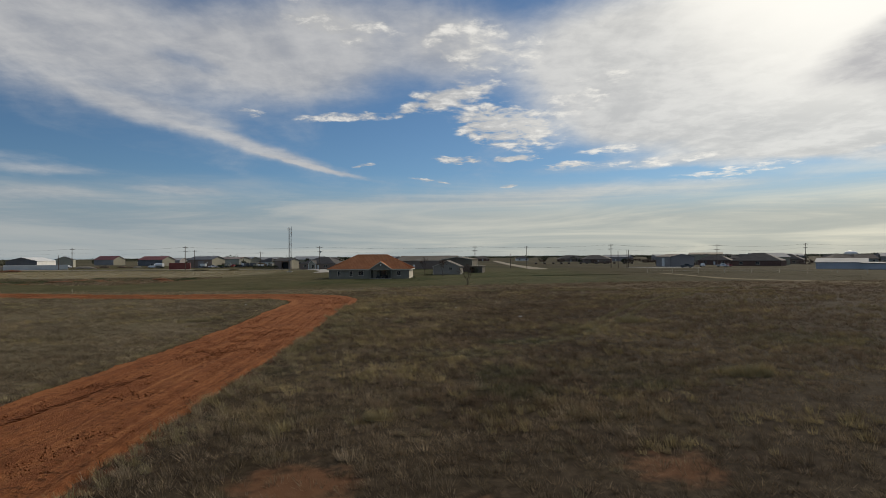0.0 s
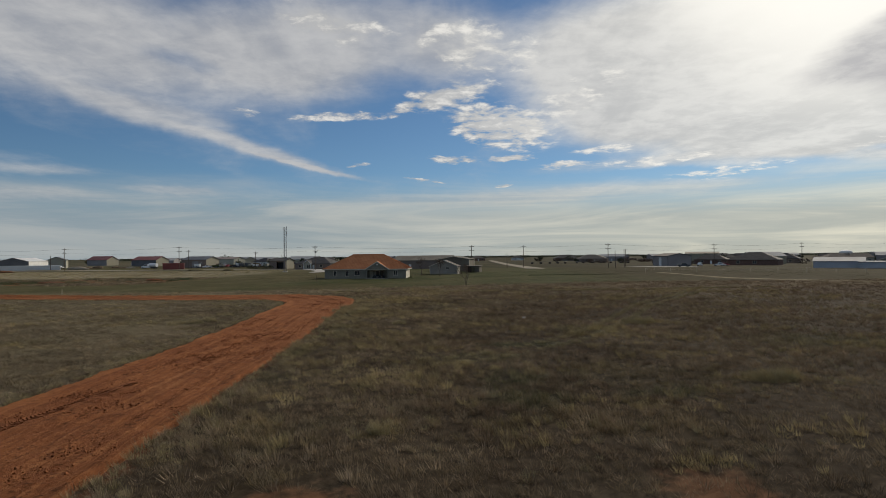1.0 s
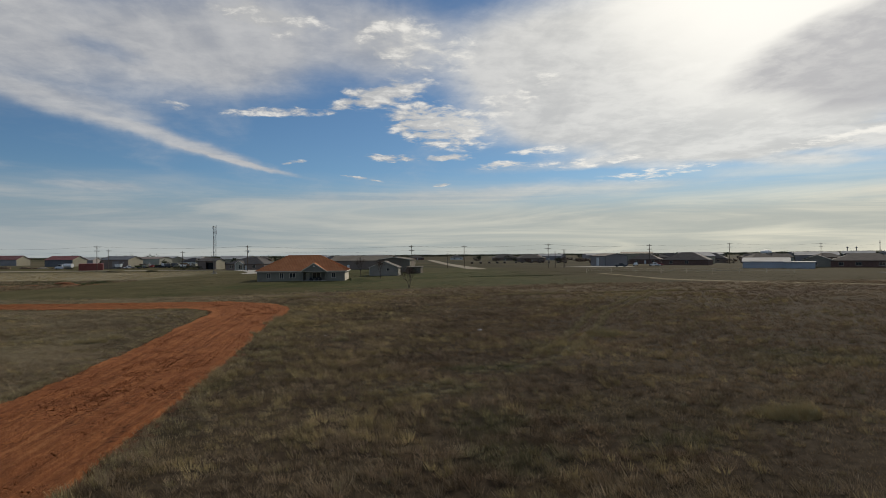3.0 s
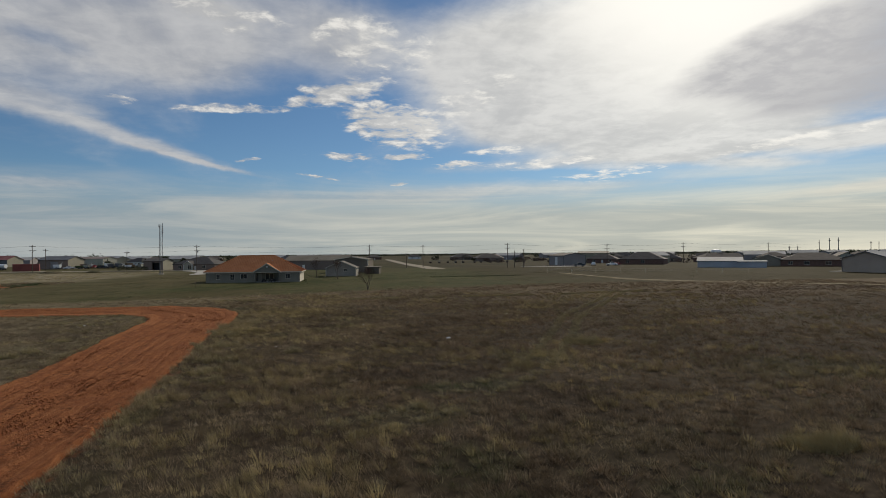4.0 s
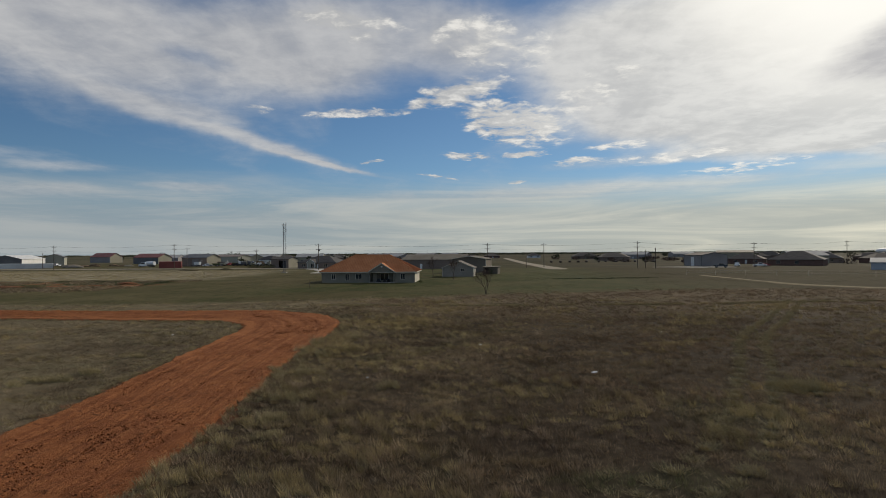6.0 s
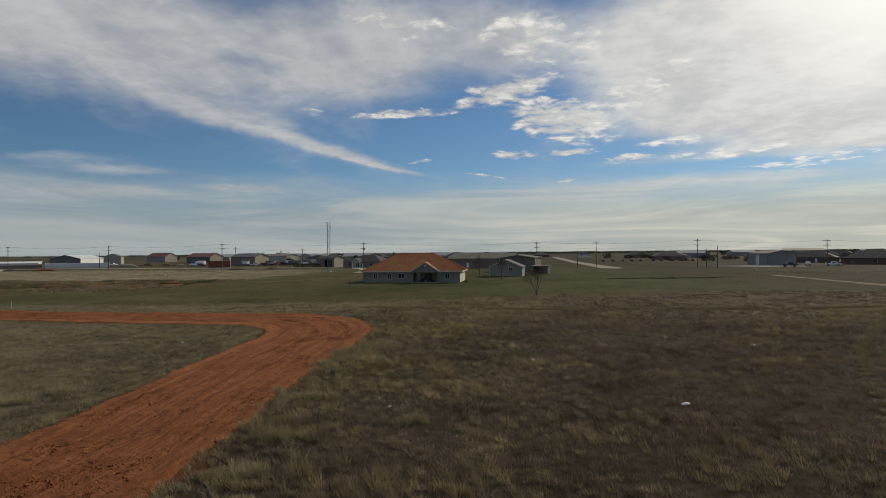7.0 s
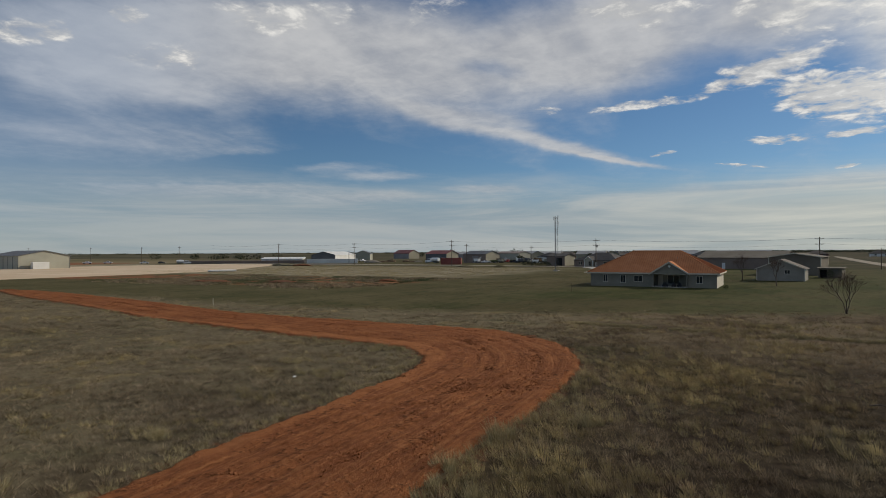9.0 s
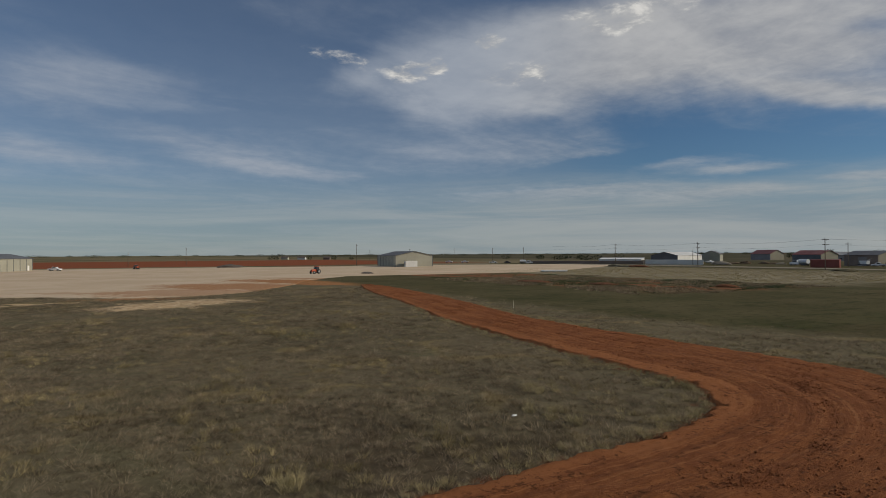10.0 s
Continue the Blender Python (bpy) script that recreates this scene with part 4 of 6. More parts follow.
# a broken pale line of straw where the lawn's mower turns
sx = rng.uniform(-18, 62, 2600)
sx = sx[np.sin(sx * 0.31) + 0.7 * np.sin(sx * 0.83 + 1) > -0.55]
tufts("straw_line", M_STRAW, sx, 103.4 + 0.0022 * (sx - 8) ** 2 + rng.normal(0, 0.32, len(sx)), 14, 0.2, 0.03, 0.4, "broken pale line of straw across the field")


def bunch(x, y, w, tall, n, label="big pale yellow-green bunch of grass"):
    bx, by = np.full(n, x) + rng.normal(0, w / 3, n), np.full(n, y) + rng.normal(0, w / 4, n)
    ob = tufts("grass_bunch", M_STRAW, bx, by, 60, tall * 1.1, 0.009, 0.24, label)
    return tagged(ob, label, "grass bunch", kind="stuff")


for bx, by, bw, bt, bn in ((20.0, 53.0, 2.4, 0.55, 60), (18.8, 27.5, 1.8, 0.5, 44), (0.4, 18.6, 0.8, 0.4, 9), (-21.8, 62.5, 1.0, 0.55, 12), (-23.0, 53.9, 1.3, 0.6, 14), (-21.6, 54.3, 0.9, 0.55, 10), (-21.4, 56.4, 0.9, 0.55, 10), (-23.4, 52.9, 1.0, 0.5, 10), (-10.2, 57.7, 0.6, 0.35, 6), (-10.2, 64.7, 0.7, 0.35, 7), (-9.9, 68.4, 1.2, 0.4, 10), (-2.1, 52.8, 0.9, 0.5, 9), (-7.7, 56.6, 0.9, 0.45, 10), (-8.3, 63.0, 1.0, 0.4, 9), (-7.0, 50.0, 1.2, 0.45, 10), (-5.6, 44.0, 1.2, 0.4, 10),
                       (-6.5, 46.5, 0.8, 0.5, 8), (-24.0, 74.5, 2.5, 0.4, 14), (-28.5, 77.0, 2.2, 0.35, 12), (0.5, 66.0, 2.5, 0.4, 16), (-7.5, 72.0, 1.6, 0.45, 10)):
    bunch(bx, by, bw, bt, bn)


# soft yellow-green clumps, thickest along the road's outer bend
cx, cy = rng.uniform(-15, 60, 230), rng.uniform(14, 112, 230)
bx, by = -11 + np.abs(rng.normal(0, 5, 70)), rng.uniform(35, 88, 70)
wx, wy = rng.uniform(-75, -18, 60), rng.uniform(40, 88, 60)
cx, cy = np.concatenate((cx, bx, wx)), np.concatenate((cy, by, wy))
many = rng.integers(5, 26, len(cx))
reach = np.repeat(0.10 * many ** 0.75 + 0.15, many)
gx, gy = np.repeat(cx, many) + rng.normal(0, 1, many.sum()) * reach * 1.5, np.repeat(cy, many) + rng.normal(0, 1, many.sum()) * reach * 0.7
ok = (road_gap(gx, gy) > 0.1) & (gy < lawn_line(gx))
tufts("yellow_grass", M_YELLOW_GRASS, gx[ok], gy[ok], 30, 0.34, 0.010, 0.22, "soft yellow-green grass clumps among brown growth")


def clods(heaps, loose):
    """Lumps of earth on the road: crumbled heaps drawn out along it, and loose ones."""
    d = np.gradient(ROAD[:, :2], axis=0)
    d /= np.linalg.norm(d, axis=1)[:, None]
    hk = rng.integers(0, len(ROAD) - 60, heaps)
    hu = np.clip(rng.choice((-0.62, -0.3, 0.0, 0.15, 0.42, 0.66), heaps) + rng.normal(0, 0.13, heaps), -0.88, 0.88)
    ok = patchy(ROAD[hk, 0] + hu * 7, ROAD[hk, 1], 0.33, 0.6) + rng.normal(0, 0.4, heaps) > 0.0
    hk, hu = hk[ok], hu[ok]
    many = (8 + 40 * rng.random(len(hk)) ** 2).astype(int)
    k, n = np.repeat(hk, many), many.sum()
    reach = np.repeat(0.03 * many ** 0.6 + 0.05, many)
    along, across = rng.normal(0, 1, n) * reach * 2.6, rng.normal(0, 1, n) * reach * 1.1 + np.repeat(hu, many) * ROAD[k, 2]
    r = 0.018 + 0.05 * rng.random(n) ** 2.5
    k2 = rng.integers(0, len(ROAD) - 60, loose)
    k, along, across, r = np.concatenate((k, k2)), np.concatenate((along, rng.normal(0, 0.3, loose))), np.concatenate((across, rng.uniform(-0.97, 0.97, loose) * ROAD[k2, 2])), np.concatenate((r, 0.012 + 0.03 * rng.random(loose) ** 3))
    n = len(k)
    x = ROAD[k, 0] + d[k, 1] * across + d[k, 0] * along
    y = ROAD[k, 1] - d[k, 0] * across + d[k, 1] * along
    base = np.array(((1, 0, 0), (-0.5, 0.87, 0), (-0.5, -0.87, 0), (0, 0, 0.8), (0.3, 0.5, -0.8)), float)
    v = base[None] * (1 + rng.normal(0, 0.3, (n, 5, 3))) * r[:, None, None]
    a = rng.uniform(0, 6.28, n)
    vx, vy = v[..., 0] * np.cos(a)[:, None] - v[..., 1] * np.sin(a)[:, None], v[..., 0] * np.sin(a)[:, None] + v[..., 1] * np.cos(a)[:, None]
    v[..., 0], v[..., 1] = vx + x[:, None], vy + y[:, None]
    v[..., 2] += 0.06
    f = np.array(((0, 1, 3), (1, 2, 3), (2, 0, 3), (1, 0, 4), (2, 1, 4), (0, 2, 4)))
    f = (np.arange(n)[:, None, None] * 5 + f[None]).reshape(-1, 3)
    return tagged(raw_mesh("earth_clods", v.reshape(-1, 3), f, M_CLOD), "loose dark red lumps of earth on the road", "earth clods", kind="stuff")


clods(2200, 9000)


def tyre_tread():
    """A lugged tyre's print along the road: two rows of slanting low bars."""
    bm = bmesh.new()
    for k in range(62):
        y = 14.5 + 0.2 * k
        x = -13.9 + 0.085 * (y - 17)
        for side in (-1, 1):
            m = pose(x + side * 0.13, y + 0.05 * side, 0.045, 0, 0, 84 + 28 * side)
            lug = bmesh.ops.create_cube(bm, size=1, matrix=m @ Matrix.Diagonal((0.06, 0.24, 0.07, 1)))
            for v in lug["verts"]:
                v.co += Vector((random.uniform(-0.012, 0.012), random.uniform(-0.012, 0.012), random.uniform(-0.012, 0.012)))
    return tagged(part("tyre_tread", bm, M_CLOD), "lugged tyre print pressed in the red road", "tyre print", kind="stuff")


tyre_tread()


# ---- buildings ----
def wall_with_openings(bm, length, height, thick, holes, base=0.0):
    """An upright wall along x from 0, its outer face at y = 0, with holes (x0, x1, z0, z1)."""
    cuts = sorted({0.0, length, *(h[0] for h in holes), *(h[1] for h in holes)})
    for a, b in zip(cuts, cuts[1:]):
        gaps = sorted((h[2], h[3]) for h in holes if h[0] <= a + 1e-6 and h[1] >= b - 1e-6)
        z = base
        for g0, g1 in gaps:
            if g0 > z:
                box(bm, a, b, 0, thick, z, g0)
            z = g1
        if z < height:
            box(bm, a, b, 0, thick, z, height)
    bmesh.ops.remove_doubles(bm, verts=bm.verts, dist=0.0005)


def turned(bm, m):
    bmesh.ops.transform(bm, matrix=m, verts=bm.verts)
    return bm


def fit_opening(parent, m, kind, x0, x1, z0, z1, mat):
    """What fills a hole in a wall: a framed window, a plain door or a roll-up door."""
    name = {"w": "window", "d": "door", "r": "roller_door", "v": "bay_shade_sheet"}[kind]
    bm = bmesh.new()
    if kind == "w":
        f = 0.09
        for b in ((x0 - f, x1 + f, z1, z1 + f), (x0 - f, x1 + f, z0 - f, z0), (x0 - f, x0, z0, z1), (x1, x1 + f, z0, z1), ((x0 + x1) / 2 - 0.03, (x0 + x1) / 2 + 0.03, z0, z1)):
            box(bm, b[0], b[1], -0.04, 0.08, b[2], b[3])
        w = part(name, turned(bm, m), M_CREAM, parent)
        bm = bmesh.new()
        box(bm, x0, x1, 0.10, 0.13, z0, z1)
        part("pane", turned(bm, m), M_GLASS, w)
    elif kind == "d":
        box(bm, x0, x1, 0.06, 0.12, z0, z1)
        part(name, turned(bm, m), mat, parent)
    elif kind == "r":
        n = max(3, int((z1 - z0) / 0.5))
        for k in range(n):
            box(bm, x0, x1, 0.08, 0.14, z0 + (z1 - z0) * k / n + 0.015, z0 + (z1 - z0) * (k + 1) / n - 0.015)
        part(name, turned(bm, m), mat, parent)
    else:
        # open bay: a near-black sheet inside stands in for the shade
        box(bm, x0, x1, 1.5, 1.6, z0, z1)
        part(name, turned(bm, m), M_DARK, parent)


def building(name, label, category, left, right, depth, eave, ridge, style, wall, roof, front=(), side=(), trim=None, over=0.4, group="", door=None, gutter=True, end=None, ribs=0, left_side=()):
    """A building whose front runs from left to right on the ground. style: x or y, the ridge's way; hip; mono.
    front and side (its right end): openings (kind, x0, x1, z0, z1)."""
    (ax, ay), (bx, by) = left, right
    w = math.hypot(bx - ax, by - ay)
    top = thing(name, pose(ax, ay, 0, 0, 0, math.degrees(math.atan2(by - ay, bx - ax))), label, category, group)
    door = door or M_WHITE
    t = 0.2
    ends = {"front": (Matrix(), w, front), "back": (pose(w, depth, 0, 0, 0, 180), w, ()), "right": (pose(w, t, 0, 0, 0, 90), depth - 2 * t, side), "left": (pose(0, depth - t, 0, 0, 0, -90), depth - 2 * t, left_side)}
    for which, (m, ln, holes) in ends.items():
        bm = bmesh.new()
        h = eave if style != "mono" else {"front": eave, "back": ridge}.get(which, eave)
        wall_with_openings(bm, ln, h, t, [q[1:] for q in holes], -0.25)
        if (style == "y" and which in ("front", "back")) or (style == "x" and which in ("left", "right")) or (style == "mono" and which in ("left", "right")):
            peak = {"mono": {"right": ln, "left": 0.0}.get(which, 0)}.get(style, ln / 2)
            slab_pts = [(0, eave), (ln, eave), (peak, ridge - 0.02)]
            lo = [bm.verts.new((p[0], 0, p[1])) for p in slab_pts]
            hi = [bm.verts.new((p[0], t, p[1])) for p in slab_pts]
            bm.faces.new(lo)
            bm.faces.new(hi[::-1])
            for i in range(3):
                bm.faces.new((lo[i], lo[(i + 1) % 3], hi[(i + 1) % 3], hi[i]))
        part("wall", turned(bm, m), end if end and which == "right" else wall, top)
        for k in range(1, ribs if which in ("left", "right") else 0):
            bm = bmesh.new()
            box(bm, ln * k / ribs - 0.14, ln * k / ribs + 0.14, -0.12, -0.004, 0.0, eave - 0.3)
            part("rib", turned(bm, m), M_SLATE, top)
        for q in holes:
            fit_opening(top, m, *q, door)
    o, th = over, 0.16
    if style == "x":
        s = (ridge - eave) / (depth / 2)
        sides = [[(-o, -o, eave - s * o), (w + o, -o, eave - s * o), (w + o, depth / 2, ridge), (-o, depth / 2, ridge)], [(w + o, depth + o, eave - s * o), (-o, depth + o, eave - s * o), (-o, depth / 2, ridge), (w + o, depth / 2, ridge)]]
    elif style == "y":
        s = (ridge - eave) / (w / 2)
        sides = [[(-o, depth + o, eave - s * o), (-o, -o, eave - s * o), (w / 2, -o, ridge), (w / 2, depth + o, ridge)], [(w + o, -o, eave - s * o), (w + o, depth + o, eave - s * o), (w / 2, depth + o, ridge), (w / 2, -o, ridge)]]
    elif style == "mono":
        sides = [[(-o, -o, eave), (w + o, -o, eave), (w + o, depth + o, ridge), (-o, depth + o, ridge)]]
    else:
        k = min(depth, w) / 2
        e = eave - 0.1
        r0, r1 = ((k, depth / 2, ridge), (w - k, depth / 2, ridge)) if w >= depth else ((w / 2, k, ridge), (w / 2, depth - k, ridge))
        c = [(-o, -o, e), (w + o, -o, e), (w + o, depth + o, e), (-o, depth + o, e)]
        if w >= depth:
            sides = [[c[0], c[1], r1, r0], [c[1], c[2], r1], [c[2], c[3], r0, r1], [c[3], c[0], r0]]
        else:
            sides = [[c[0], c[1], r0], [c[1], c[2], r1, r0], [c[2], c[3], r1], [c[3], c[0], r0, r1]]
    for q in sides:
        bm = bmesh.new()
        slab(bm, [(p[0], p[1], p[2] + th) for p in q], th)
        part("roof", bm, roof, top)
    if trim:
        for x in (0, w):
            for y in (0, depth):
                bm = bmesh.new()
                box(bm, x - 0.1, x + 0.1, y - 0.1, y + 0.1, 0, eave)
                part("corner_trim", bm, trim, top)
        if style == "y":  # raking trim on the front gable
            for a, b in (((-o, eave - s * o), (w / 2, ridge)), ((w + o, eave - s * o), (w / 2, ridge))):
                bm = bmesh.new()
                slab(bm, [(a[0], -o - 0.06, a[1] + th), (b[0], -o - 0.06, b[1] + th), (b[0], -o - 0.004, b[1] + th), (a[0], -o - 0.004, a[1] + th)], 0.22)
                part("rake_trim", bm, trim, top)
        elif gutter:
            bm = bmesh.new()
            z = sides[0][0][2] + th
            box(bm, -o, w + o, -o - 0.12, -o - 0.004, z - 0.22, z - 0.02)
            part("gutter", bm, trim, top)
    return top


def ranch_house():
    """The orange-roofed house; local x along its front, y to the back."""
    w, d, eave, ridge, o = 23.4, 14.0, 2.6, 6.75, 0.5
    top = thing("house", pose(-34.1, 168.2, 0, 0, 0, -0.3), "single-storey grey house with orange hipped roof and gabled porch", "house")
    p0, p1 = 12.0, 18.4  # porch
    win = [(2.6, 3.4, 0.85, 2.1), (6.0, 6.9, 0.7, 2.1), (8.6, 10.1, 0.95, 2.1), (19.9, 20.9, 0.85, 2.1)]
    bm = bmesh.new()
    wall_with_openings(bm, p0, eave, 0.25, win[:3], -0.3)
    part("wall", bm, M_SIDING, top)
    bm = bmesh.new()
    wall_with_openings(bm, w - p1, eave, 0.25, [(win[3][0] - p1, win[3][1] - p1, *win[3][2:])], -0.3)
    part("wall", turned(bm, pose(p1, 0, 0)), M_SIDING, top)
    for q in win:
        fit_opening(top, Matrix(), "w", *q, M_WHITE)
    # recessed porch
    for x0, x1, y0, y1 in ((p0 - 0.25, p0, 0.25, 3.0), (p1, p1 + 0.25, 0.25, 3.0)):
        bm = bmesh.new()
        box(bm, x0, x1, y0, y1, -0.3, eave)
        part("porch_side_wall", bm, M_SIDING, top)
    bm = bmesh.new()
    wall_with_openings(bm, p1 - p0, eave, 0.25, [(0.5, 1.5, 0.0, 2.1), (2.4, 4.4, 0.5, 2.1)], -0.3)
    part("porch_back_wall", turned(bm, pose(p0, 3.0, 0)), M_SIDING, top)
    fit_opening(top, pose(p0, 3.0, 0), "d", 0.5, 1.5, 0.02, 2.1, M_CREAM)
    fit_opening(top, pose(p0, 3.0, 0), "w", 2.4, 4.4, 0.5, 2.1, M_WHITE)
    bm = bmesh.new()
    box(bm, p0, p1, -0.6, 3.0, -0.2, 0.08)
    part("porch_floor", bm, M_CONC, top)
    for x in (p0 + 0.15, p1 - 0.15):
        bm = bmesh.new()
        box(bm, x - 0.15, x + 0.15, -0.55, -0.25, 0.08, eave)
        part("porch_post", bm, M_SIDING, top)
    # other walls; the right one in cream, the sunlight on it put into colour
    for m, ln, mat in ((pose(w, 0.25, 0, 0, 0, 90), d - 0.5, M_CREAM), (pose(w, d, 0, 0, 0, 180), w, M_SIDING), (pose(0, d - 0.25, 0, 0, 0, -90), d - 0.5, M_SIDING)):
        bm = bmesh.new()
        wall_with_openings(bm, ln, eave, 0.25, [], -0.3)
        part("wall", turned(bm, m), mat, top)
    # hipped roof with seams
    k = d / 2 + 0.2
    e = eave - 0.02
    c = [(-o, -o, e), (w + o, -o, e), (w + o, d + o, e), (-o, d + o, e)]
    r0, r1 = (k, d / 2, ridge), (w - k, d / 2, ridge)
    for q in ([c[0], c[1], r1, r0], [c[1], c[2], r1], [c[2], c[3], r0, r1], [c[3], c[0], r0]):
        bm = bmesh.new()
        slab(bm, [(p[0], p[1], p[2] + 0.14) for p in q], 0.14)
        roof = part("roof", bm, M_TILE, top)
        # raised seams running up the slope, coloured darker for their shadow lines
        a, b = Vector(q[0]), Vector(q[1])
        up = [Vector(p) for p in q[2:]]
        n = int((b - a).length / 0.42)
        along = (b - a).normalized()
        inward = Vector((-along.y, along.x, 0))
        rise = Vector((0, 0, (ridge - e))) + inward * (d / 2 + o)
        t0 = (up[-1] - a).dot(along)
        t1 = (up[0] - a).dot(along)
        ln = (b - a).length
        for i in range(1, n):
            s = i * ln / n
            f = min(1.0, s / max(t0, 1e-3), (ln - s) / max(ln - t1, 1e-3))
            p = a + along * s + Vector((0, 0, 0.15))
            bm = bmesh.new()
            rod(bm, p, p + rise * f * 0.985, 0.035, 0.035, 4)
            part("roof_seam", bm, M_SEAM_SHADE, roof)
    for a, b in ((c[0], r0), (c[1], r1), (c[2], r1), (c[3], r0), (r0, r1)):
        bm = bmesh.new()
        rod(bm, (a[0], a[1], a[2] + 0.17), (b[0], b[1], b[2] + 0.17), 0.10, 0.10, 6)
        part("ridge_cap", bm, M_TILE, top)
    for x0, x1, y0, y1 in ((-o, w + o, -o - 0.05, -o), (-o, w + o, d + o, d + o + 0.05), (w + o, w + o + 0.05, -o, d + o), (-o - 0.05, -o, -o, d + o)):
        bm = bmesh.new()
        box(bm, x0, x1, y0, y1, e - 0.14, e + 0.12)
        part("fascia", bm, M_CREAM, top)
    # gable over the porch
    pk = 4.75
    mid = (p0 + p1) / 2
    bm = bmesh.new()
    tri = [(p0 - 0.1, eave - 0.05), (p1 + 0.1, eave - 0.05), (mid, pk - 0.1)]
    lo = [bm.verts.new((x, -0.58, z)) for x, z in tri]
    hi = [bm.verts.new((x, -0.38, z)) for x, z in tri]
    bm.faces.new(lo)
    bm.faces.new(hi[::-1])
    for i in range(3):
        bm.faces.new((lo[i], lo[(i + 1) % 3], hi[(i + 1) % 3], hi[i]))
    gable = part("porch_gable", bm, M_SIDING, top)
    bm = bmesh.new()
    rod(bm, (mid, -0.64, 3.95), (mid, -0.58, 3.95), 0.24, 0.24, 10)
    part("vent", bm, M_WHITE, gable)
    for sx in (-1, 1):
        xe = p0 - 0.5 if sx < 0 else p1 + 0.5
        ze = eave - 0.18
        bm = bmesh.new()
        slab(bm, [(xe, -0.95, ze + 0.14), (mid, -0.95, pk + 0.14), (mid, 3.6, pk + 0.14), (xe, 3.6, ze + 0.14)], 0.14)
        part("porch_roof", bm, M_TILE, top)
        bm = bmesh.new()
        slab(bm, [(xe, -1.0, ze + 0.15), (mid, -1.0, pk + 0.15), (mid, -0.955, pk + 0.15), (xe, -0.955, ze + 0.15)], 0.3)
        part("barge_board", bm, M_CREAM, top)
    for x, y, z, r, h in ((9.2, 8.5, 6.3, 0.07, 0.9), (16.0, 4.4, 5.2, 0.07, 0.55), (13.5, 9.0, 6.2, 0.09, 0.7)):
        bm = bmesh.new()
        rod(bm, (x, y, z - 0.5), (x, y, z + h * 0.6), r, r, 8)
        part("vent_pipe", bm, M_GALV, top)
    return top


def utility_pole(x, y, height, label="weathered wooden utility pole with crossarms and insulators", arms=2, turn=0.0, can=False):
    top = thing("utility_pole", pose(x, y, 0, 0, 0, turn), label, "utility pole", "utility poles")
    bm = bmesh.new()
    rod(bm, (0, 0, -0.5), (0, 0, height), 0.19, 0.12, 8)
    part("pole", bm, M_WOOD, top)
    for k in range(arms):
        z = height - 0.7 - 1.9 * k
        bm = bmesh.new()
        box(bm, -1.35, 1.35, 0.13, 0.27, z - 0.08, z + 0.08)
        arm = part("crossarm", bm, M_WOOD, top)
        for dx in (-1.2, -0.45, 0.45, 1.2):
            bm = bmesh.new()
            rod(bm, (dx, 0.2, z + 0.08), (dx, 0.2, z + 0.3), 0.05, 0.07, 6)
            part("insulator", bm, M_WHITE, arm)
        for sx in (-1, 1):
            bm = bmesh.new()
            rod(bm, (sx * 0.75, 0.2, z - 0.06), (0, 0.14, z - 0.75), 0.025, 0.025, 4)
            part("brace", bm, M_STEEL, arm)
    if can:
        bm = bmesh.new()
        rod(bm, (0.45, -0.1, height - 3.4), (0.45, -0.1, height - 2.5), 0.26, 0.26, 10)
        part("transformer", bm, M_STEEL, top)
    return top


def wire(a, b, sag, r=0.016):
    a, b = Vector(a), Vector(b)
    n = 14
    pts = [a.lerp(b, k / n) - Vector((0, 0, sag * 4 * (k / n) * (1 - k / n))) for k in range(n + 1)]
    bm = bmesh.new()
    for p, q in zip(pts, pts[1:]):
        rod(bm, p, q, r, r, 3)
    return tagged(part("overhead_wire", bm, M_WIRE), "dark overhead cable strung between utility poles", "cable", "overhead wires")


def lattice_tower(x, y, h):
    top = thing("radio_tower", pose(x, y, 0), "slim grey steel lattice radio mast with antennas", "radio mast")
    legs = [(0.62 * math.cos(a), 0.62 * math.sin(a)) for a in (0.5, 2.594, 4.689)]
    for lx, ly in legs:
        bm = bmesh.new()
        rod(bm, (lx, ly, -0.3), (lx, ly, h), 0.07, 0.07, 5)
        part("leg", bm, M_SLATE, top)
    bm = bmesh.new()
    n = int(h / 0.75)
    for k in range(n):
        for i in range(3):
            a, b = legs[i], legs[(i + 1) % 3]
            rod(bm, (*a, k * h / n), (*b, (k + 1) * h / n), 0.022, 0.022, 3)
            rod(bm, (*a, k * h / n), (*b, k * h / n), 0.022, 0.022, 3)
    part("lattice", bm, M_SLATE, top)
    for z, dx, ln in ((h - 0.4, 0.75, 1.6), (h - 2.6, 0.8, 2.0), (h - 0.6, -0.8, 1.2), (h - 7.2, 0.7, 1.0)):
        bm = bmesh.new()
        rod(bm, (0, 0, z), (dx, 0, z), 0.03, 0.03, 4)
        rod(bm, (dx, 0, z - ln / 2), (dx, 0, z + ln / 2), 0.09, 0.09, 6)
        part("antenna", bm, M_WHITE, top)
    bm = bmesh.new()
    box(bm, -0.9, 0.9, -0.9, 0.9, -0.2, 0.25)
    part("footing", bm, M_CONC, top)


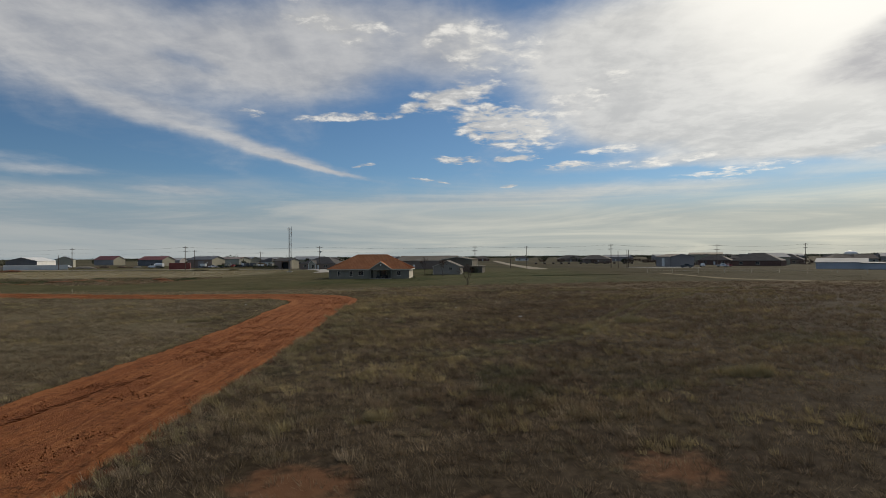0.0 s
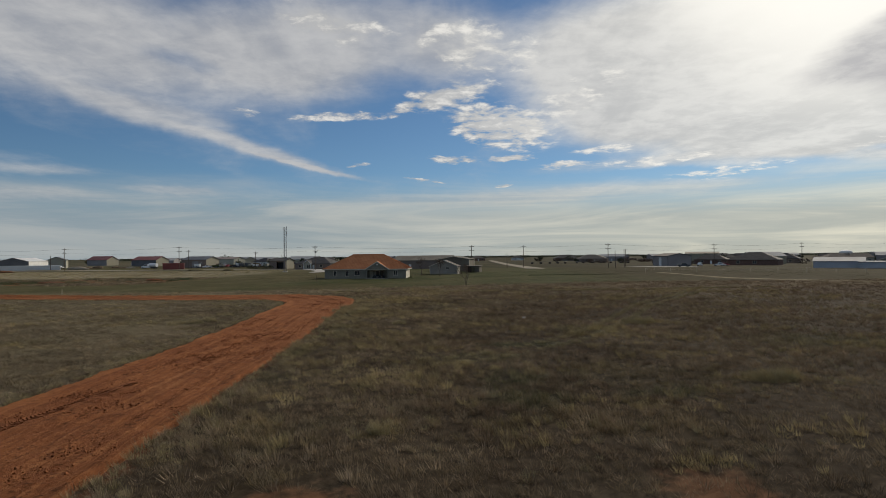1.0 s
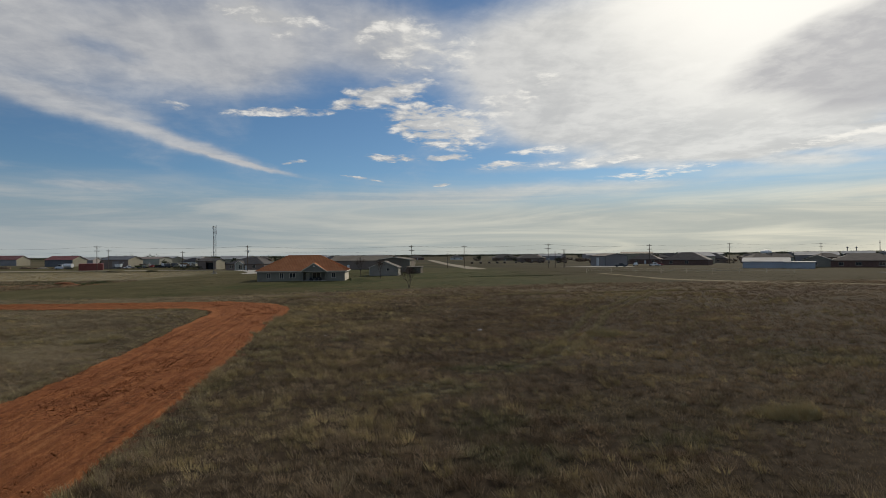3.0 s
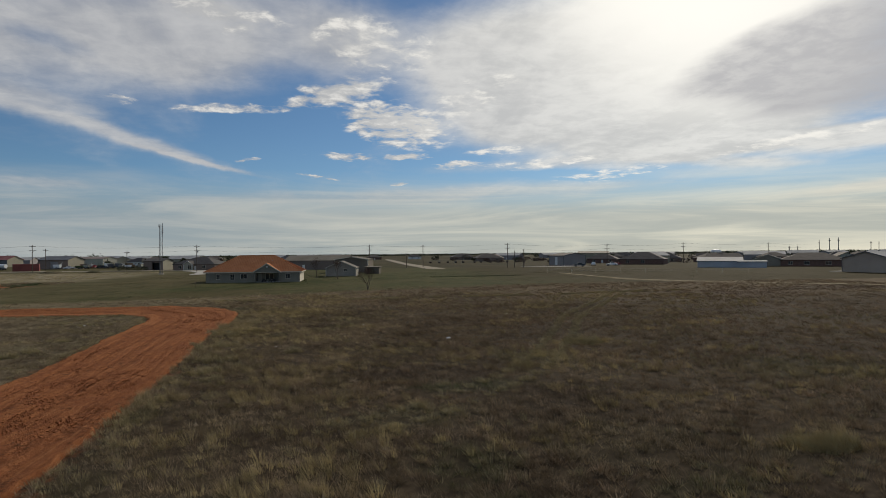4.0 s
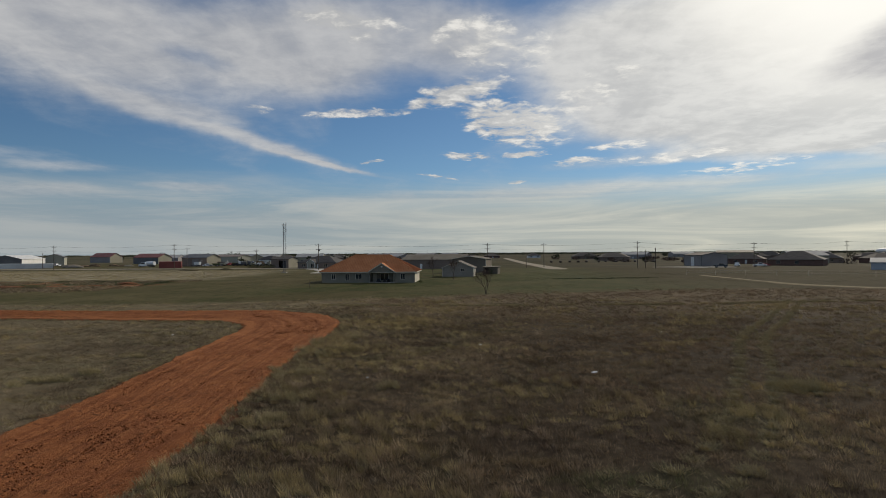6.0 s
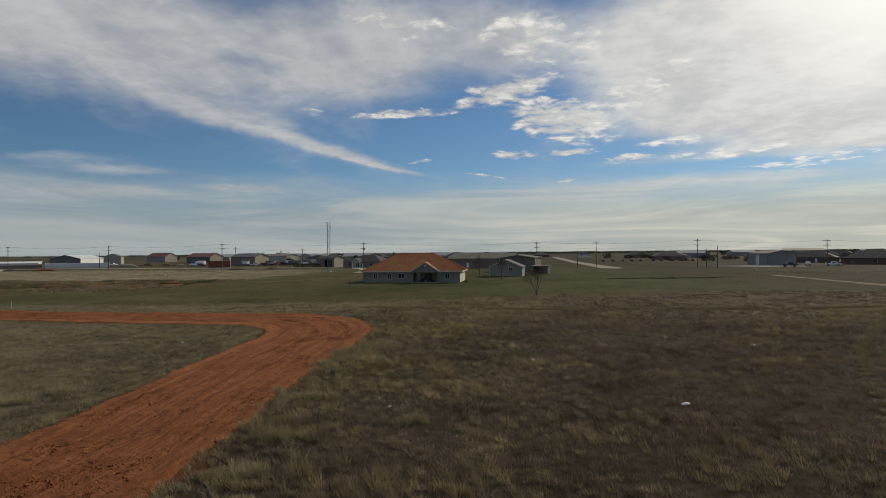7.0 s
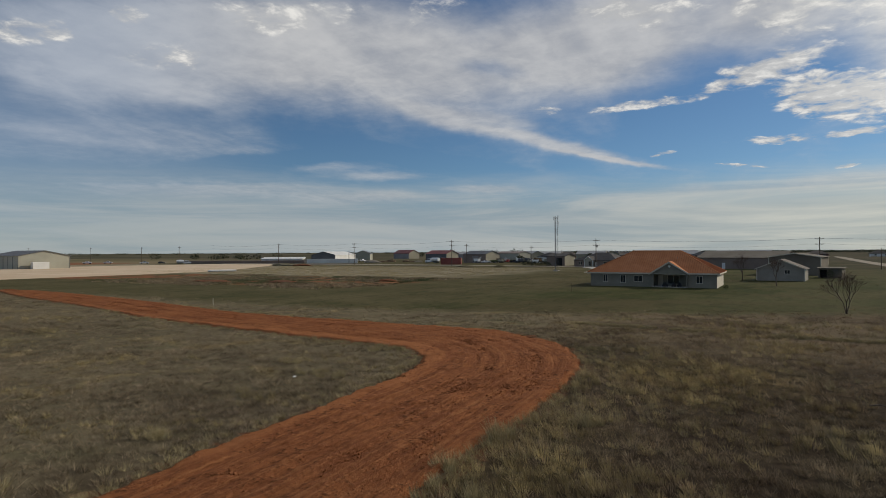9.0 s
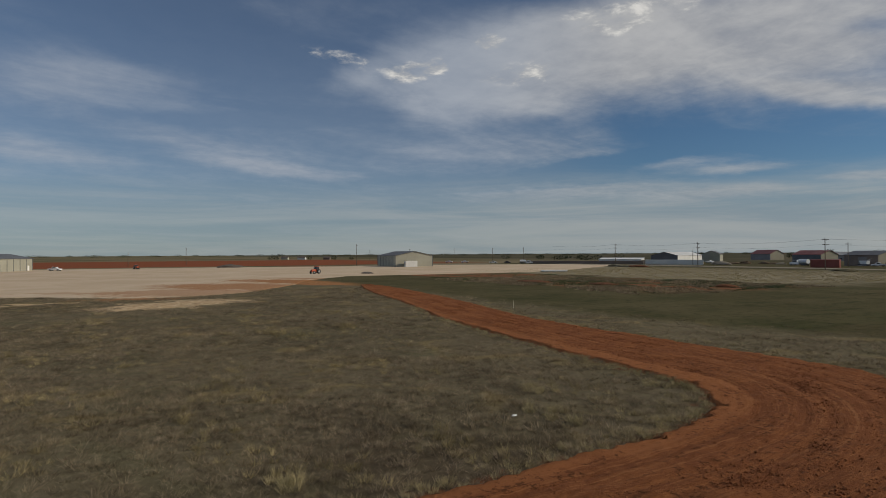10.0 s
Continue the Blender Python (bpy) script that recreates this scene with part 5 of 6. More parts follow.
def bare_tree(x, y, h, spread, seed, label, trunk=0.1, lift=0.28, stems=1):
    r = random.Random(seed)
    top = thing("tree", pose(x, y, 0), label, "tree", "small bare trees")
    bm, tw = bmesh.new(), bmesh.new()

    def grow(p, d, ln, rad, depth):
        q = p + d * ln
        rod(bm if depth > 2 else tw, p, q, max(rad, 0.008), max(rad * 0.65, 0.006), 6 if depth > 3 else 3)
        if depth == 0:
            return
        for _ in range(r.choice((3, 3, 4)) if depth > 3 else r.choice((2, 3, 3))):
            e = (d + Vector((r.uniform(-1, 1), r.uniform(-1, 1), r.uniform(-0.1, 0.8))) * spread).normalized()
            grow(q, e, ln * r.uniform(0.62, 0.85), rad * 0.62, depth - 1)

    for k in range(stems):
        out = 0.05 if stems == 1 else 0.28
        grow(Vector((0, 0, -0.1)), Vector((out * math.cos(k * 2.1 + seed), out * math.sin(k * 2.1 + seed), 1)).normalized(), h * lift, trunk, 6 if stems == 1 else 5)
    part("trunk", bm, M_BARK, top)
    tagged(part("twigs", tw, M_TWIG, top), kind="stuff")


def wheel(parent, x, y, r, w):
    bm = bmesh.new()
    rod(bm, (x, y - w / 2, r), (x, y + w / 2, r), r, r, 14)
    t = part("wheel", bm, M_RUBBER, parent)
    bm = bmesh.new()
    rod(bm, (x, y - w / 2 - 0.02, r), (x, y + w / 2 + 0.02, r), r * 0.55, r * 0.55, 10)
    part("rim", bm, M_STEEL, t)


def profile(bm, pts, y0, y1, inset=0.0):
    """A body of the side outline pts (x, z), between y0 and y1, narrowed at the top by inset."""
    zs = [p[1] for p in pts]
    lo, hi = min(zs), max(zs)
    rows = []
    for s, y in ((1, y0), (-1, y1)):
        rows.append([bm.verts.new((p[0], y + s * inset * (p[1] - lo) / (hi - lo), p[1])) for p in pts])
    bm.faces.new(rows[0])
    bm.faces.new(rows[1][::-1])
    n = len(pts)
    for i in range(n):
        j = (i + 1) % n
        bm.faces.new((rows[0][j], rows[0][i], rows[1][i], rows[1][j]))


def vehicle(x, y, turn, kind, paint, label, category, scale=1.0):
    top = thing(category.replace(" ", "_"), pose(x, y, 0, 0, 0, turn), label, category, "parked vehicles")
    top.scale = (scale,) * 3
    body = {"car": [(-2.2, 0.35), (2.2, 0.35), (2.25, 0.75), (1.2, 0.92), (-1.9, 0.98), (-2.25, 0.8)],
            "pickup": [(-2.8, 0.5), (2.8, 0.5), (2.8, 1.0), (1.5, 1.12), (-2.8, 1.12)],
            "truck": [(-1.4, 0.6), (4.2, 0.6), (4.2, 1.5), (2.9, 1.75), (-1.4, 1.75)]}[kind]
    cab = {"car": [(-1.7, 0.96), (1.1, 0.92), (0.4, 1.45), (-1.2, 1.48)],
           "pickup": [(-0.9, 1.12), (1.5, 1.12), (0.8, 1.82), (-0.8, 1.85)],
           "truck": [(-0.4, 1.75), (2.9, 1.75), (2.4, 2.75), (-0.4, 2.85)]}[kind]
    half = {"car": 0.88, "pickup": 0.98, "truck": 1.2}[kind]
    bm = bmesh.new()
    profile(bm, body, -half, half, 0.06)
    b = part("body", bm, paint, top)
    bm = bmesh.new()
    profile(bm, cab, -half + 0.08, half - 0.08, 0.14)
    part("cabin", bm, paint, top)
    bm = bmesh.new()
    lo, hi = cab[0][1], cab[2][1]
    x0, x1 = cab[0][0] + 0.3, cab[2][0]
    box(bm, x0, x1, -half + 0.05, half - 0.05, lo + 0.12, hi - 0.16)
    part("side_window", bm, M_GLASS, top)
    for sy in (-1, 1):
        bm = bmesh.new()
        fx = max(p[0] for p in body)
        box(bm, fx - 0.03, fx + 0.03, sy * half * 0.7 - 0.16, sy * half * 0.7 + 0.16, body[0][1] + 0.25, body[0][1] + 0.42)
        part("headlight", bm, M_WHITE, b)
    if kind == "truck":
        bm = bmesh.new()
        rod(bm, (-6.2, 0, 2.15), (-1.0, 0, 2.15), 1.15, 1.15, 18)
        part("tank", bm, paint, top)
        bm = bmesh.new()
        box(bm, -6.6, 2.0, -0.5, 0.5, 0.7, 1.0)
        part("chassis", bm, M_DARK, top)
        places, r = ((3.2, 0.5), (-3.6, 0.5), (-5.0, 0.5)), 0.5
    else:
        q = 1.4 if kind == "car" else 1.75
        places, r = ((q, 0.33), (-q, 0.33)), 0.33 if kind == "car" else 0.42
    for wx, _ in places:
        for sy in (-1, 1):
            wheel(top, wx, sy * (half - 0.12), r, 0.26)
    return top


def tractor(x, y, turn, label, s=1.0):
    top = thing("tractor", pose(x, y, 0.1, 0, 0, turn), label, "tractor", "orange machines")
    top.scale = (s,) * 3
    bm = bmesh.new()
    profile(bm, [(0.1, 0.8), (2.1, 0.75), (2.15, 1.35), (1.9, 1.55), (0.1, 1.6)], -0.42, 0.42, 0.05)
    part("hood", bm, M_ORANGEPAINT, top)
    bm = bmesh.new()
    profile(bm, [(-1.2, 0.7), (0.15, 0.7), (0.15, 1.5), (-1.2, 1.4)], -0.7, 0.7, 0.0)
    part("fender", bm, M_ORANGEPAINT, top)
    bm = bmesh.new()
    profile(bm, [(-1.1, 1.45), (0.2, 1.45), (0.1, 2.5), (-1.0, 2.5)], -0.62, 0.62, 0.06)
    part("cab_glass", bm, M_GLASS, top)
    bm = bmesh.new()
    box(bm, -1.15, 0.25, -0.72, 0.72, 2.5, 2.62)
    part("cab_roof", bm, M_ORANGEPAINT, top)
    bm = bmesh.new()
    rod(bm, (1.2, 0.25, 1.5), (1.2, 0.25, 2.3), 0.05, 0.05, 6)
    part("exhaust", bm, M_DARK, top)
    for sy in (-1, 1):
        wheel(top, -0.6, sy * 0.9, 0.8, 0.42)
        wheel(top, 1.6, sy * 0.75, 0.5, 0.3)


def mound(x, y, w, d, h, mat, label, category, seed=0):
    bm = bmesh.new()
    bmesh.ops.create_icosphere(bm, subdivisions=3, radius=1)
    for v in bm.verts:
        n = 1 + 0.22 * noise.noise(v.co * 2.3 + Vector((seed, seed, 0))) + 0.1 * noise.noise(v.co * 6 + Vector((0, seed, 0)))
        v.co = Vector((v.co.x * w / 2 * n, v.co.y * d / 2 * n, max(-0.15, v.co.z * h * n)))
    name = category.replace(" ", "_")
    ob = part(name, bm, mat)
    ob.matrix_basis = pose(x, y, 0)
    return tagged(ob, label, category)


def leaf_mass(name, spots, mat, label, category, kind="stuff", per=500, leaf=0.5):
    """Foliage as many small leaves in lumpy crowns at spots (x, y, z, width, height)."""
    v = []
    for x, y, z, w, h in spots:
        d = rng.normal(0, 1, (per, 3))
        d /= np.linalg.norm(d, axis=1)[:, None]
        r = rng.uniform(0.45, 1.0, per) ** 0.5 * (1 + 0.25 * np.sin(d[:, 0] * 5 + x) * np.sin(d[:, 2] * 6 + y))
        c = d * r[:, None] * np.array((w / 2, w / 2, h / 2)) + np.array((x, y, z + h / 2))
        for k in range(3):
            v.append(c + rng.normal(0, leaf, (per, 3)) * 0.6)
    n = len(spots)
    a = np.array(v).reshape(n, 3, per, 3).transpose(0, 2, 1, 3).reshape(-1, 3)
    a[:, 2] = np.maximum(a[:, 2], -0.1)
    return tagged(raw_mesh(name, a, np.arange(len(a)).reshape(-1, 3), mat), label, category, kind=kind)


# the house and what stands round it
ranch_house()
building("garden_shed", "grey gabled shed with pale rake trim and one small window", "shed", (-5.2, 203.2), (4.2, 202.2), 9.0, 2.7, 4.7, "y", M_SHED, M_SHINGLE2, [("w", 5.6, 6.6, 1.6, 2.4)], (), M_CREAM)
building("barn", "grey metal barn with shallow gable and pale eave trim", "barn", (-3.2, 240.3), (9.2, 238.4), 18, 4.9, 5.9, "y", M_BARN, M_BARN, (), (), M_CREAM)
building("lean_to", "small grey metal lean-to beside the barn", "shed", (7.8, 222.8), (12.6, 221.7), 5, 2.3, 2.45, "mono", M_BARN, M_BARN, (("v", 0.3, 1.9, 0.0, 2.0),))
bare_tree(-8.1, 203.0, 6.0, 0.95, 4, "small bare reddish tree on the lawn", 0.13)
bare_tree(-1.2, 179.5, 5.8, 0.95, 9, "small bare reddish tree beside the shed", 0.12)
bare_tree(5.6, 126.5, 4.6, 0.75, 13, "small bare multi-stemmed sapling at the lawn edge", 0.06, 0.3, 3)
leaf_mass("shrub", [(-9.2, 167.2, 0, 1.0, 0.7)], M_SHRUB, "small green shrub at the house corner", "shrub", "", 240, 0.1)
leaf_mass("shrub", [(10.2, 221.0, 0, 1.8, 2.0)], M_LEAF, "dark round shrub by the lean-to", "shrub", "", 400, 0.16)
for sx, sy, sl in ((-19.8, 168.4, 1.1), (-18.2, 168.2, 0.9), (-17.3, 168.8, 0.8)):
    mound(sx, sy, sl, 0.8, 0.9, M_DARK, "dark covered patio furniture on the porch", "patio seat", sx)

# along the street
for px, py, ph, arms, can in ((-262, 312, 12.2, 2, False), (-199.8, 304.9, 11.9, 2, False), (-135.9, 297.1, 12.3, 2, False), (-63.4, 282.5, 11.7, 2, True), (12.0, 298, 11.5, 2, False), (77.6, 287, 11.8, 2, False), (131, 293, 11.2, 2, False), (202, 342, 12.4, 2, False), (300, 395, 12.8, 2, False)):
    utility_pole(px, py, ph, arms=arms, can=can, turn=-4)
LINE = [(-262, 312, 12.2), (-199.8, 304.9, 11.9), (-135.9, 297.1, 12.3), (-63.4, 282.5, 11.7), (12.0, 298, 11.5), (77.6, 287, 11.8), (131, 293, 11.2), (202, 342, 12.4), (300, 395, 12.8)]
for (ax, ay, ah), (bx, by, bh) in zip([(-330, 320, 12.2)] + LINE, LINE + [(380, 440, 12.5)]):
    for off in (-1.2, 1.2):
        wire((ax, ay + off, ah - 0.45), (bx, by + off, bh - 0.45), 1.0)
    wire((ax, ay, ah - 2.4), (bx, by, bh - 2.4), 1.2)
for px, py, ph, lab in ((-231, 340, 8.3, ""), (-152, 344, 11.0, "t"), (39, 306, 11.4, "t"), (90.3, 302, 8.9, ""), (83.3, 280, 8.8, ""), (80.2, 284, 8.0, ""), (-104, 318, 9.5, "t"), (-96, 340, 7.5, ""), (30, 300, 7.5, "")):
    utility_pole(px, py, ph, "short plain wooden pole" if not lab else "wooden service pole with a single crossarm", 1 if lab else 0)
lattice_tower(-68.4, 248.9, 19.0)

building("warehouse", "metal warehouse with dark slate gable end and long white side", "warehouse", (-273, 353.5), (-258.4, 360.1), 58, 5.0, 7.2, "y", M_SLATE, M_WSHEET, (), (), M_SLATE, end=M_WSHEET)
building("warehouse", "pale beige metal warehouse with dark roof edge", "warehouse", (-291.9, 425), (-281, 430), 10, 5.6, 7.9, "y", M_BEIGE, M_SLATE, ())
building("site_wall", "long low white-painted wall of panels", "wall", (-258.4, 332.5), (-230.5, 348), 0.6, 2.5, 2.55, "mono", M_WSHEET, M_WHITE, (), over=0.05)
building("site_fence", "long low brown sheet-metal fence", "fence", (-330, 300), (-259.5, 331.8), 0.6, 1.7, 1.75, "mono", M_BROWN, M_BROWN, (), over=0.05)
# the workshops' tan right ends carry the sun on east walls in their colour
building("workshop", "grey workshop with red roof and gable end toned sunlit tan", "workshop", (-341, 552), (-318.7, 545.7), 14, 5.2, 8.6, "x", M_GREY, M_MAROON, (), end=M_TAN)
building("workshop", "dark slate metal workshop with maroon roof, end toned sunlit tan", "workshop", (-258, 477), (-234.5, 470), 14, 5.0, 7.8, "x", M_SLATE, M_MAROON, (), end=M_TAN)
building("container", "dark red shipping container on the yard", "container", (-160, 329), (-149.5, 332.4), 2.6, 3.3, 3.4, "mono", M_MAROON, M_MAROON, (), over=0.05)
building("workshop", "brown metal shop with pale roller door, end toned sunlit tan", "workshop", (-171, 377), (-153.4, 372), 13, 5.2, 7.2, "x", M_BROWN, M_SLATE, (("r", 7.6, 12.4, 0.0, 4.2),), door=M_GREY, end=M_TAN)
building("workshop", "low beige workshop at the back of the yards", "workshop", (-192, 472), (-170, 464.5), 14, 5.2, 6.6, "x", M_BEIGE, M_BROWN, ())
building("workshop", "brown workshop with a dark open bay, end toned sunlit tan", "workshop", (-98.4, 324), (-88.6, 321.4), 9, 4.4, 5.6, "x", M_BROWN, M_SHINGLE, (("v", 4.6, 8.8, 0.0, 3.6),), end=M_TAN)
building("house", "brick house with a dark hipped roof", "house", (-81, 311.5), (-61, 306), 15, 2.8, 6.0, "hip", M_BROWN, M_SHINGLE, (("w", 2.5, 4.0, 0.8, 2.2), ("w", 7.2, 8.8, 0.8, 2.4), ("d", 10.5, 11.6, 0.0, 2.1), ("w", 14.6, 16.2, 0.8, 2.2)))
building("entry_gable", "small pale gabled house front", "porch", (-75.5, 308.5), (-71.5, 307.4), 4, 2.9, 4.4, "y", M_BEIGE, M_SHINGLE, (("w", 2.0, 3.6, 0.4, 2.3),), (), M_WHITE)
building("warehouse", "long brown warehouse with grey metal roof", "warehouse", (-28, 296), (0.5, 289), 20, 4.1, 6.4, "x", M_BROWN, M_BARN, (("d", 9.0, 10.2, 0, 2.2),))
building("warehouse", "grey metal warehouse with a white door and gabled end", "warehouse", (114.5, 310.3), (126.8, 310.9), 20, 5.2, 6.5, "y", M_GREY, M_SHINGLE2, (), (), M_SLATE, left_side=(("r", 7.6, 11.4, 0.0, 4.4),))
building("workshop", "tan workshop with a pale roof behind the warehouse", "workshop", (152.8, 386.4), (171, 378.5), 14, 6.2, 7.4, "mono", M_TAN, M_BARN, ())
building("house", "brick house with a big dark hipped roof", "house", (151, 322), (170, 308), 18, 2.8, 6.8, "hip", M_BRICK, M_SHINGLE, (("w", 4, 5.6, 0.8, 2.2), ("w", 12, 13.6, 0.8, 2.2)))
building("metal_shed", "long low pale metal shed with a bright roof", "shed", (152, 247.5), (166.5, 237.6), 10, 2.6, 4.2, "mono", M_BLUE, M_GALV, ())
building("metal_shed", "small low pale metal shed beside a longer one", "shed", (163.2, 236), (172, 230), 6, 2.4, 2.7, "mono", M_BLUE, M_GALV, ())
building("house", "small house with gabled front and pale trim", "house", (183, 253), (192, 246), 12, 3.0, 5.2, "y", M_SIDING, M_SHINGLE2, (("w", 4.0, 5.6, 1.0, 2.4),), (), M_CREAM)
building("house", "long brick house with a wide brown hipped roof", "house", (191, 246), (211, 231), 16, 2.8, 5.8, "hip", M_BRICK, M_SHINGLE2, (("w", 3, 4.6, 0.8, 2.1), ("w", 9, 11, 0.8, 2.1), ("w", 17, 19, 0.8, 2.1)))
building("workshop", "taupe metal workshop with pale roof and dark doors", "workshop", (160.4, 179.5), (163.5, 164.4), 34, 4.3, 6.4, "y", M_TAUPE, M_GALV, (), (("d", 0.6, 1.8, 0, 2.1), ("r", 5.0, 9.0, 0.0, 3.6), ("d", 12.5, 13.6, 0, 2.1), ("v", 17, 22, 0, 3.4), ("w", 26, 28, 1.0, 2.2)), M_SLATE, door=M_DARK)

# yard buildings to the west
building("metal_barn", "beige metal barn with dark ribbed side and shallow gable", "barn", (-296.7, 187.6), (-294.8, 209), 32, 6.0, 8.3, "y", M_BEIGE, M_SLATE, (), (), M_SLATE, ribs=6)
building("metal_barn", "olive-beige metal barn with shallow gable and white door", "barn", (-325.1, -5.8), (-318.7, 12.7), 27, 5.7, 7.7, "y", M_BEIGE, M_SLATE, (("d", 16.6, 17.8, 0, 2.6),), (("d", 22.5, 24.3, 0, 2.4),), M_SLATE, ribs=5)
building("storage_trailer", "white box trailer parked by the barn", "trailer", (-292.3, 191.6), (-291.8, 198.3), 2.4, 2.9, 3.0, "mono", M_WSHEET, M_WHITE, (), over=0.03)
tractor(-211.3, 119, -62, "orange-red tractor parked on the pale yard")
tractor(-331, 65, 20, "orange-red tractor far out on the pale yard", 0.9)


# ---- the town and the country beyond ----
def far_house(w, d, eave, ridge, wall, roof, style):
    ob = building("far_house", "distant low house among others in the town", "house", (0, 0), (w, 0), d, eave, ridge, style, wall, roof,
                  (("w", w * 0.2, w * 0.2 + 1.6, 0.9, 2.1), ("d", w * 0.5, w * 0.5 + 1.1, 0, 2.1), ("w", w * 0.75, w * 0.75 + 1.6, 0.9, 2.1)), group="town houses")
    return ob


PROTO = [far_house(18, 12, 2.7, 5.6, M_BRICK, M_SHINGLE2, "hip"), far_house(22, 14, 2.8, 6.2, M_BROWN, M_SHINGLE, "hip"), far_house(16, 10, 3.0, 5.4, M_BEIGE, M_SHINGLE2, "x"),
         far_house(26, 16, 4.2, 6.4, M_GREY, M_GALV, "x"), far_house(20, 14, 4.5, 6.8, M_TAN, M_GALV, "x"), far_house(15, 11, 2.8, 5.6, M_WSHEET, M_SHINGLE, "hip")]
spots = random.Random(21)
for k, ob in enumerate(PROTO):
    ob.matrix_basis = pose(150 + 45 * k, 365 + 12 * k, 0, 0, 0, -35)
for row, (y0, x0, x1, n) in enumerate(((455, -160, -30, 5), (545, -310, -60, 9), (355, 135, 470, 9), (415, 60, 560, 12), (500, -60, 700, 17), (610, -330, 820, 22), (760, -420, 980, 24))):
    for k in range(n):
        x = x0 + (x1 - x0) * (k + spots.uniform(0.1, 0.9)) / n
        y = y0 + spots.uniform(-20, 20) - max(0.0, x - 150) * 0.30 
        if (x < 132 and y < 445) or (15 < x < 85 and y < 745):
            continue
        copy_thing(PROTO[spots.randrange(6)], pose(x, y, 0, 0, 0, spots.choice((0, 0, -30, -38, 60)) + spots.uniform(-4, 4)))

# trees of the town, and woods on the skyline
tree_spots = []
for _ in range(150):
    a = radians(spots.uniform(-32, 58))
    r = spots.uniform(430, 1000)
    if 15 < r * math.sin(a) < 90:
        continue
    tree_spots.append((r * math.sin(a), r * math.cos(a), 0, spots.uniform(4, 9), spots.uniform(3, 6)))
tree_spots += [(spots.uniform(-300, -220), spots.uniform(520, 640), 0, spots.uniform(8, 13), spots.uniform(7, 9.5)) for _ in range(9)]
for _ in range(16):
    a = radians(spots.uniform(-52, -32))
    r = spots.uniform(560, 800)
    tree_spots.append((r * math.sin(a), r * math.cos(a), 0, spots.uniform(8, 14), spots.uniform(4, 7)))
brush = [(spots.uniform(70, 520), 0, 0, spots.uniform(4, 10), spots.uniform(1.5, 3.6)) for _ in range(170)]
brush = [(x, spots.uniform(318, 620) - max(0.0, x - 150) * 0.3, 0, w, h) for x, _, _, w, h in brush]
brush += [(spots.uniform(-60, 60), spots.uniform(420, 700), 0, spots.uniform(3, 8), spots.uniform(2, 4.5)) for _ in range(50)]
leaf_mass("town_brush", [q for q in brush if not (15 < q[0] < 85 or (q[0] < 125 and q[1] < 430))], M_TWIG, "bare brown trees and brush between the houses", "brush", "stuff", 240, 0.5)
leaf_mass("far_trees", tree_spots, M_LEAF, "bare brown and dark green trees among the houses", "trees", "stuff", 150, 0.8)
wood = []
for k in range(520):
    a = radians(-30 + 92 * (k + spots.random()) / 520)
    r = spots.uniform(1500, 2600)
    wood.append((r * math.sin(a), r * math.cos(a), 0, spots.uniform(25, 60), spots.uniform(3.5, 6.5) * (1.0 + 0.35 * (a > 0.6))))
for k in range(60):
    a = radians(-100 + 70 * (k + spots.random()) / 60)
    r = spots.uniform(1900, 3000)
    wood.append((r * math.sin(a), r * math.cos(a), 0, spots.uniform(20, 60), spots.uniform(4, 8)))
leaf_mass("far_woods", wood, M_LEAF, "dark band of woods along the skyline", "woods", "stuff", 220, 1.2)


def stack(x, y, h, r, mat):
    top = thing("refinery_stack", pose(x, y, 0), "tall dark refinery stack on the skyline", "chimney", "refinery stacks")
    bm = bmesh.new()
    rod(bm, (0, 0, 0), (0, 0, h), r * 0.75, r * 0.5, 8)
    part("shaft", bm, mat, top)
    bm = bmesh.new()
    rod(bm, (0, 0, h * 0.8), (0, 0, h * 0.8 + 1.5), r * 1.6, r * 1.6, 8)
    part("platform", bm, mat, top)


for azd, hh, rr in ((41.1, 31, 1.0), (41.8, 35, 1.3), (42.4, 36, 1.3), (44.5, 27, 1.2), (45.0, 26, 0.9), (45.5, 25, 0.9), (47.2, 26, 0.9), (39.0, 17, 1.6), (39.6, 17, 1.4)):
    stack(1700 * math.sin(radians(azd)), 1700 * math.cos(radians(azd)), hh, rr, M_SLATE)

# round white tank on legs in the town
tank = thing("water_tank", pose(376, 572, 0), "round white elevated tank in the town", "tank")
bm = bmesh.new()
bmesh.ops.create_uvsphere(bm, u_segments=20, v_segments=12, radius=1)
bmesh.ops.transform(bm, matrix=Matrix.Translation((0, 0, 6.2)) @ Matrix.Diagonal((5.4, 5.4, 2.6, 1)), verts=bm.verts)
part("bowl", bm, M_WHITE, tank)
for a in range(6):
    bm = bmesh.new()
    rod(bm, (4.2 * math.cos(a * 1.047), 4.2 * math.sin(a * 1.047), 0), (4.2 * math.cos(a * 1.047), 4.2 * math.sin(a * 1.047), 5), 0.3, 0.3, 6)
    part("leg", bm, M_WHITE, tank)

# parked vehicles and yard clutter
vehicle(-183.8, 359.7, 165, "truck", M_CARWHITE, "white tank truck parked before the workshops", "truck")
vehicle(113.5, 286.4, -12, "pickup", M_CARDARK, "dark pickup on the street beside the warehouse", "pickup")
vehicle(135, 296, -20, "pickup", M_CARWHITE, "white pickup parked beside the street", "pickup")
vehicle(140, 302, 170, "car", M_CARRED, "red car parked near the houses", "car")
vehicle(128, 303, 60, "pickup", M_CARWHITE, "white pickup parked near the warehouse", "pickup")
vehicle(-260, 392, 170, "pickup", M_CARWHITE, "white pickup by the long white wall", "pickup")
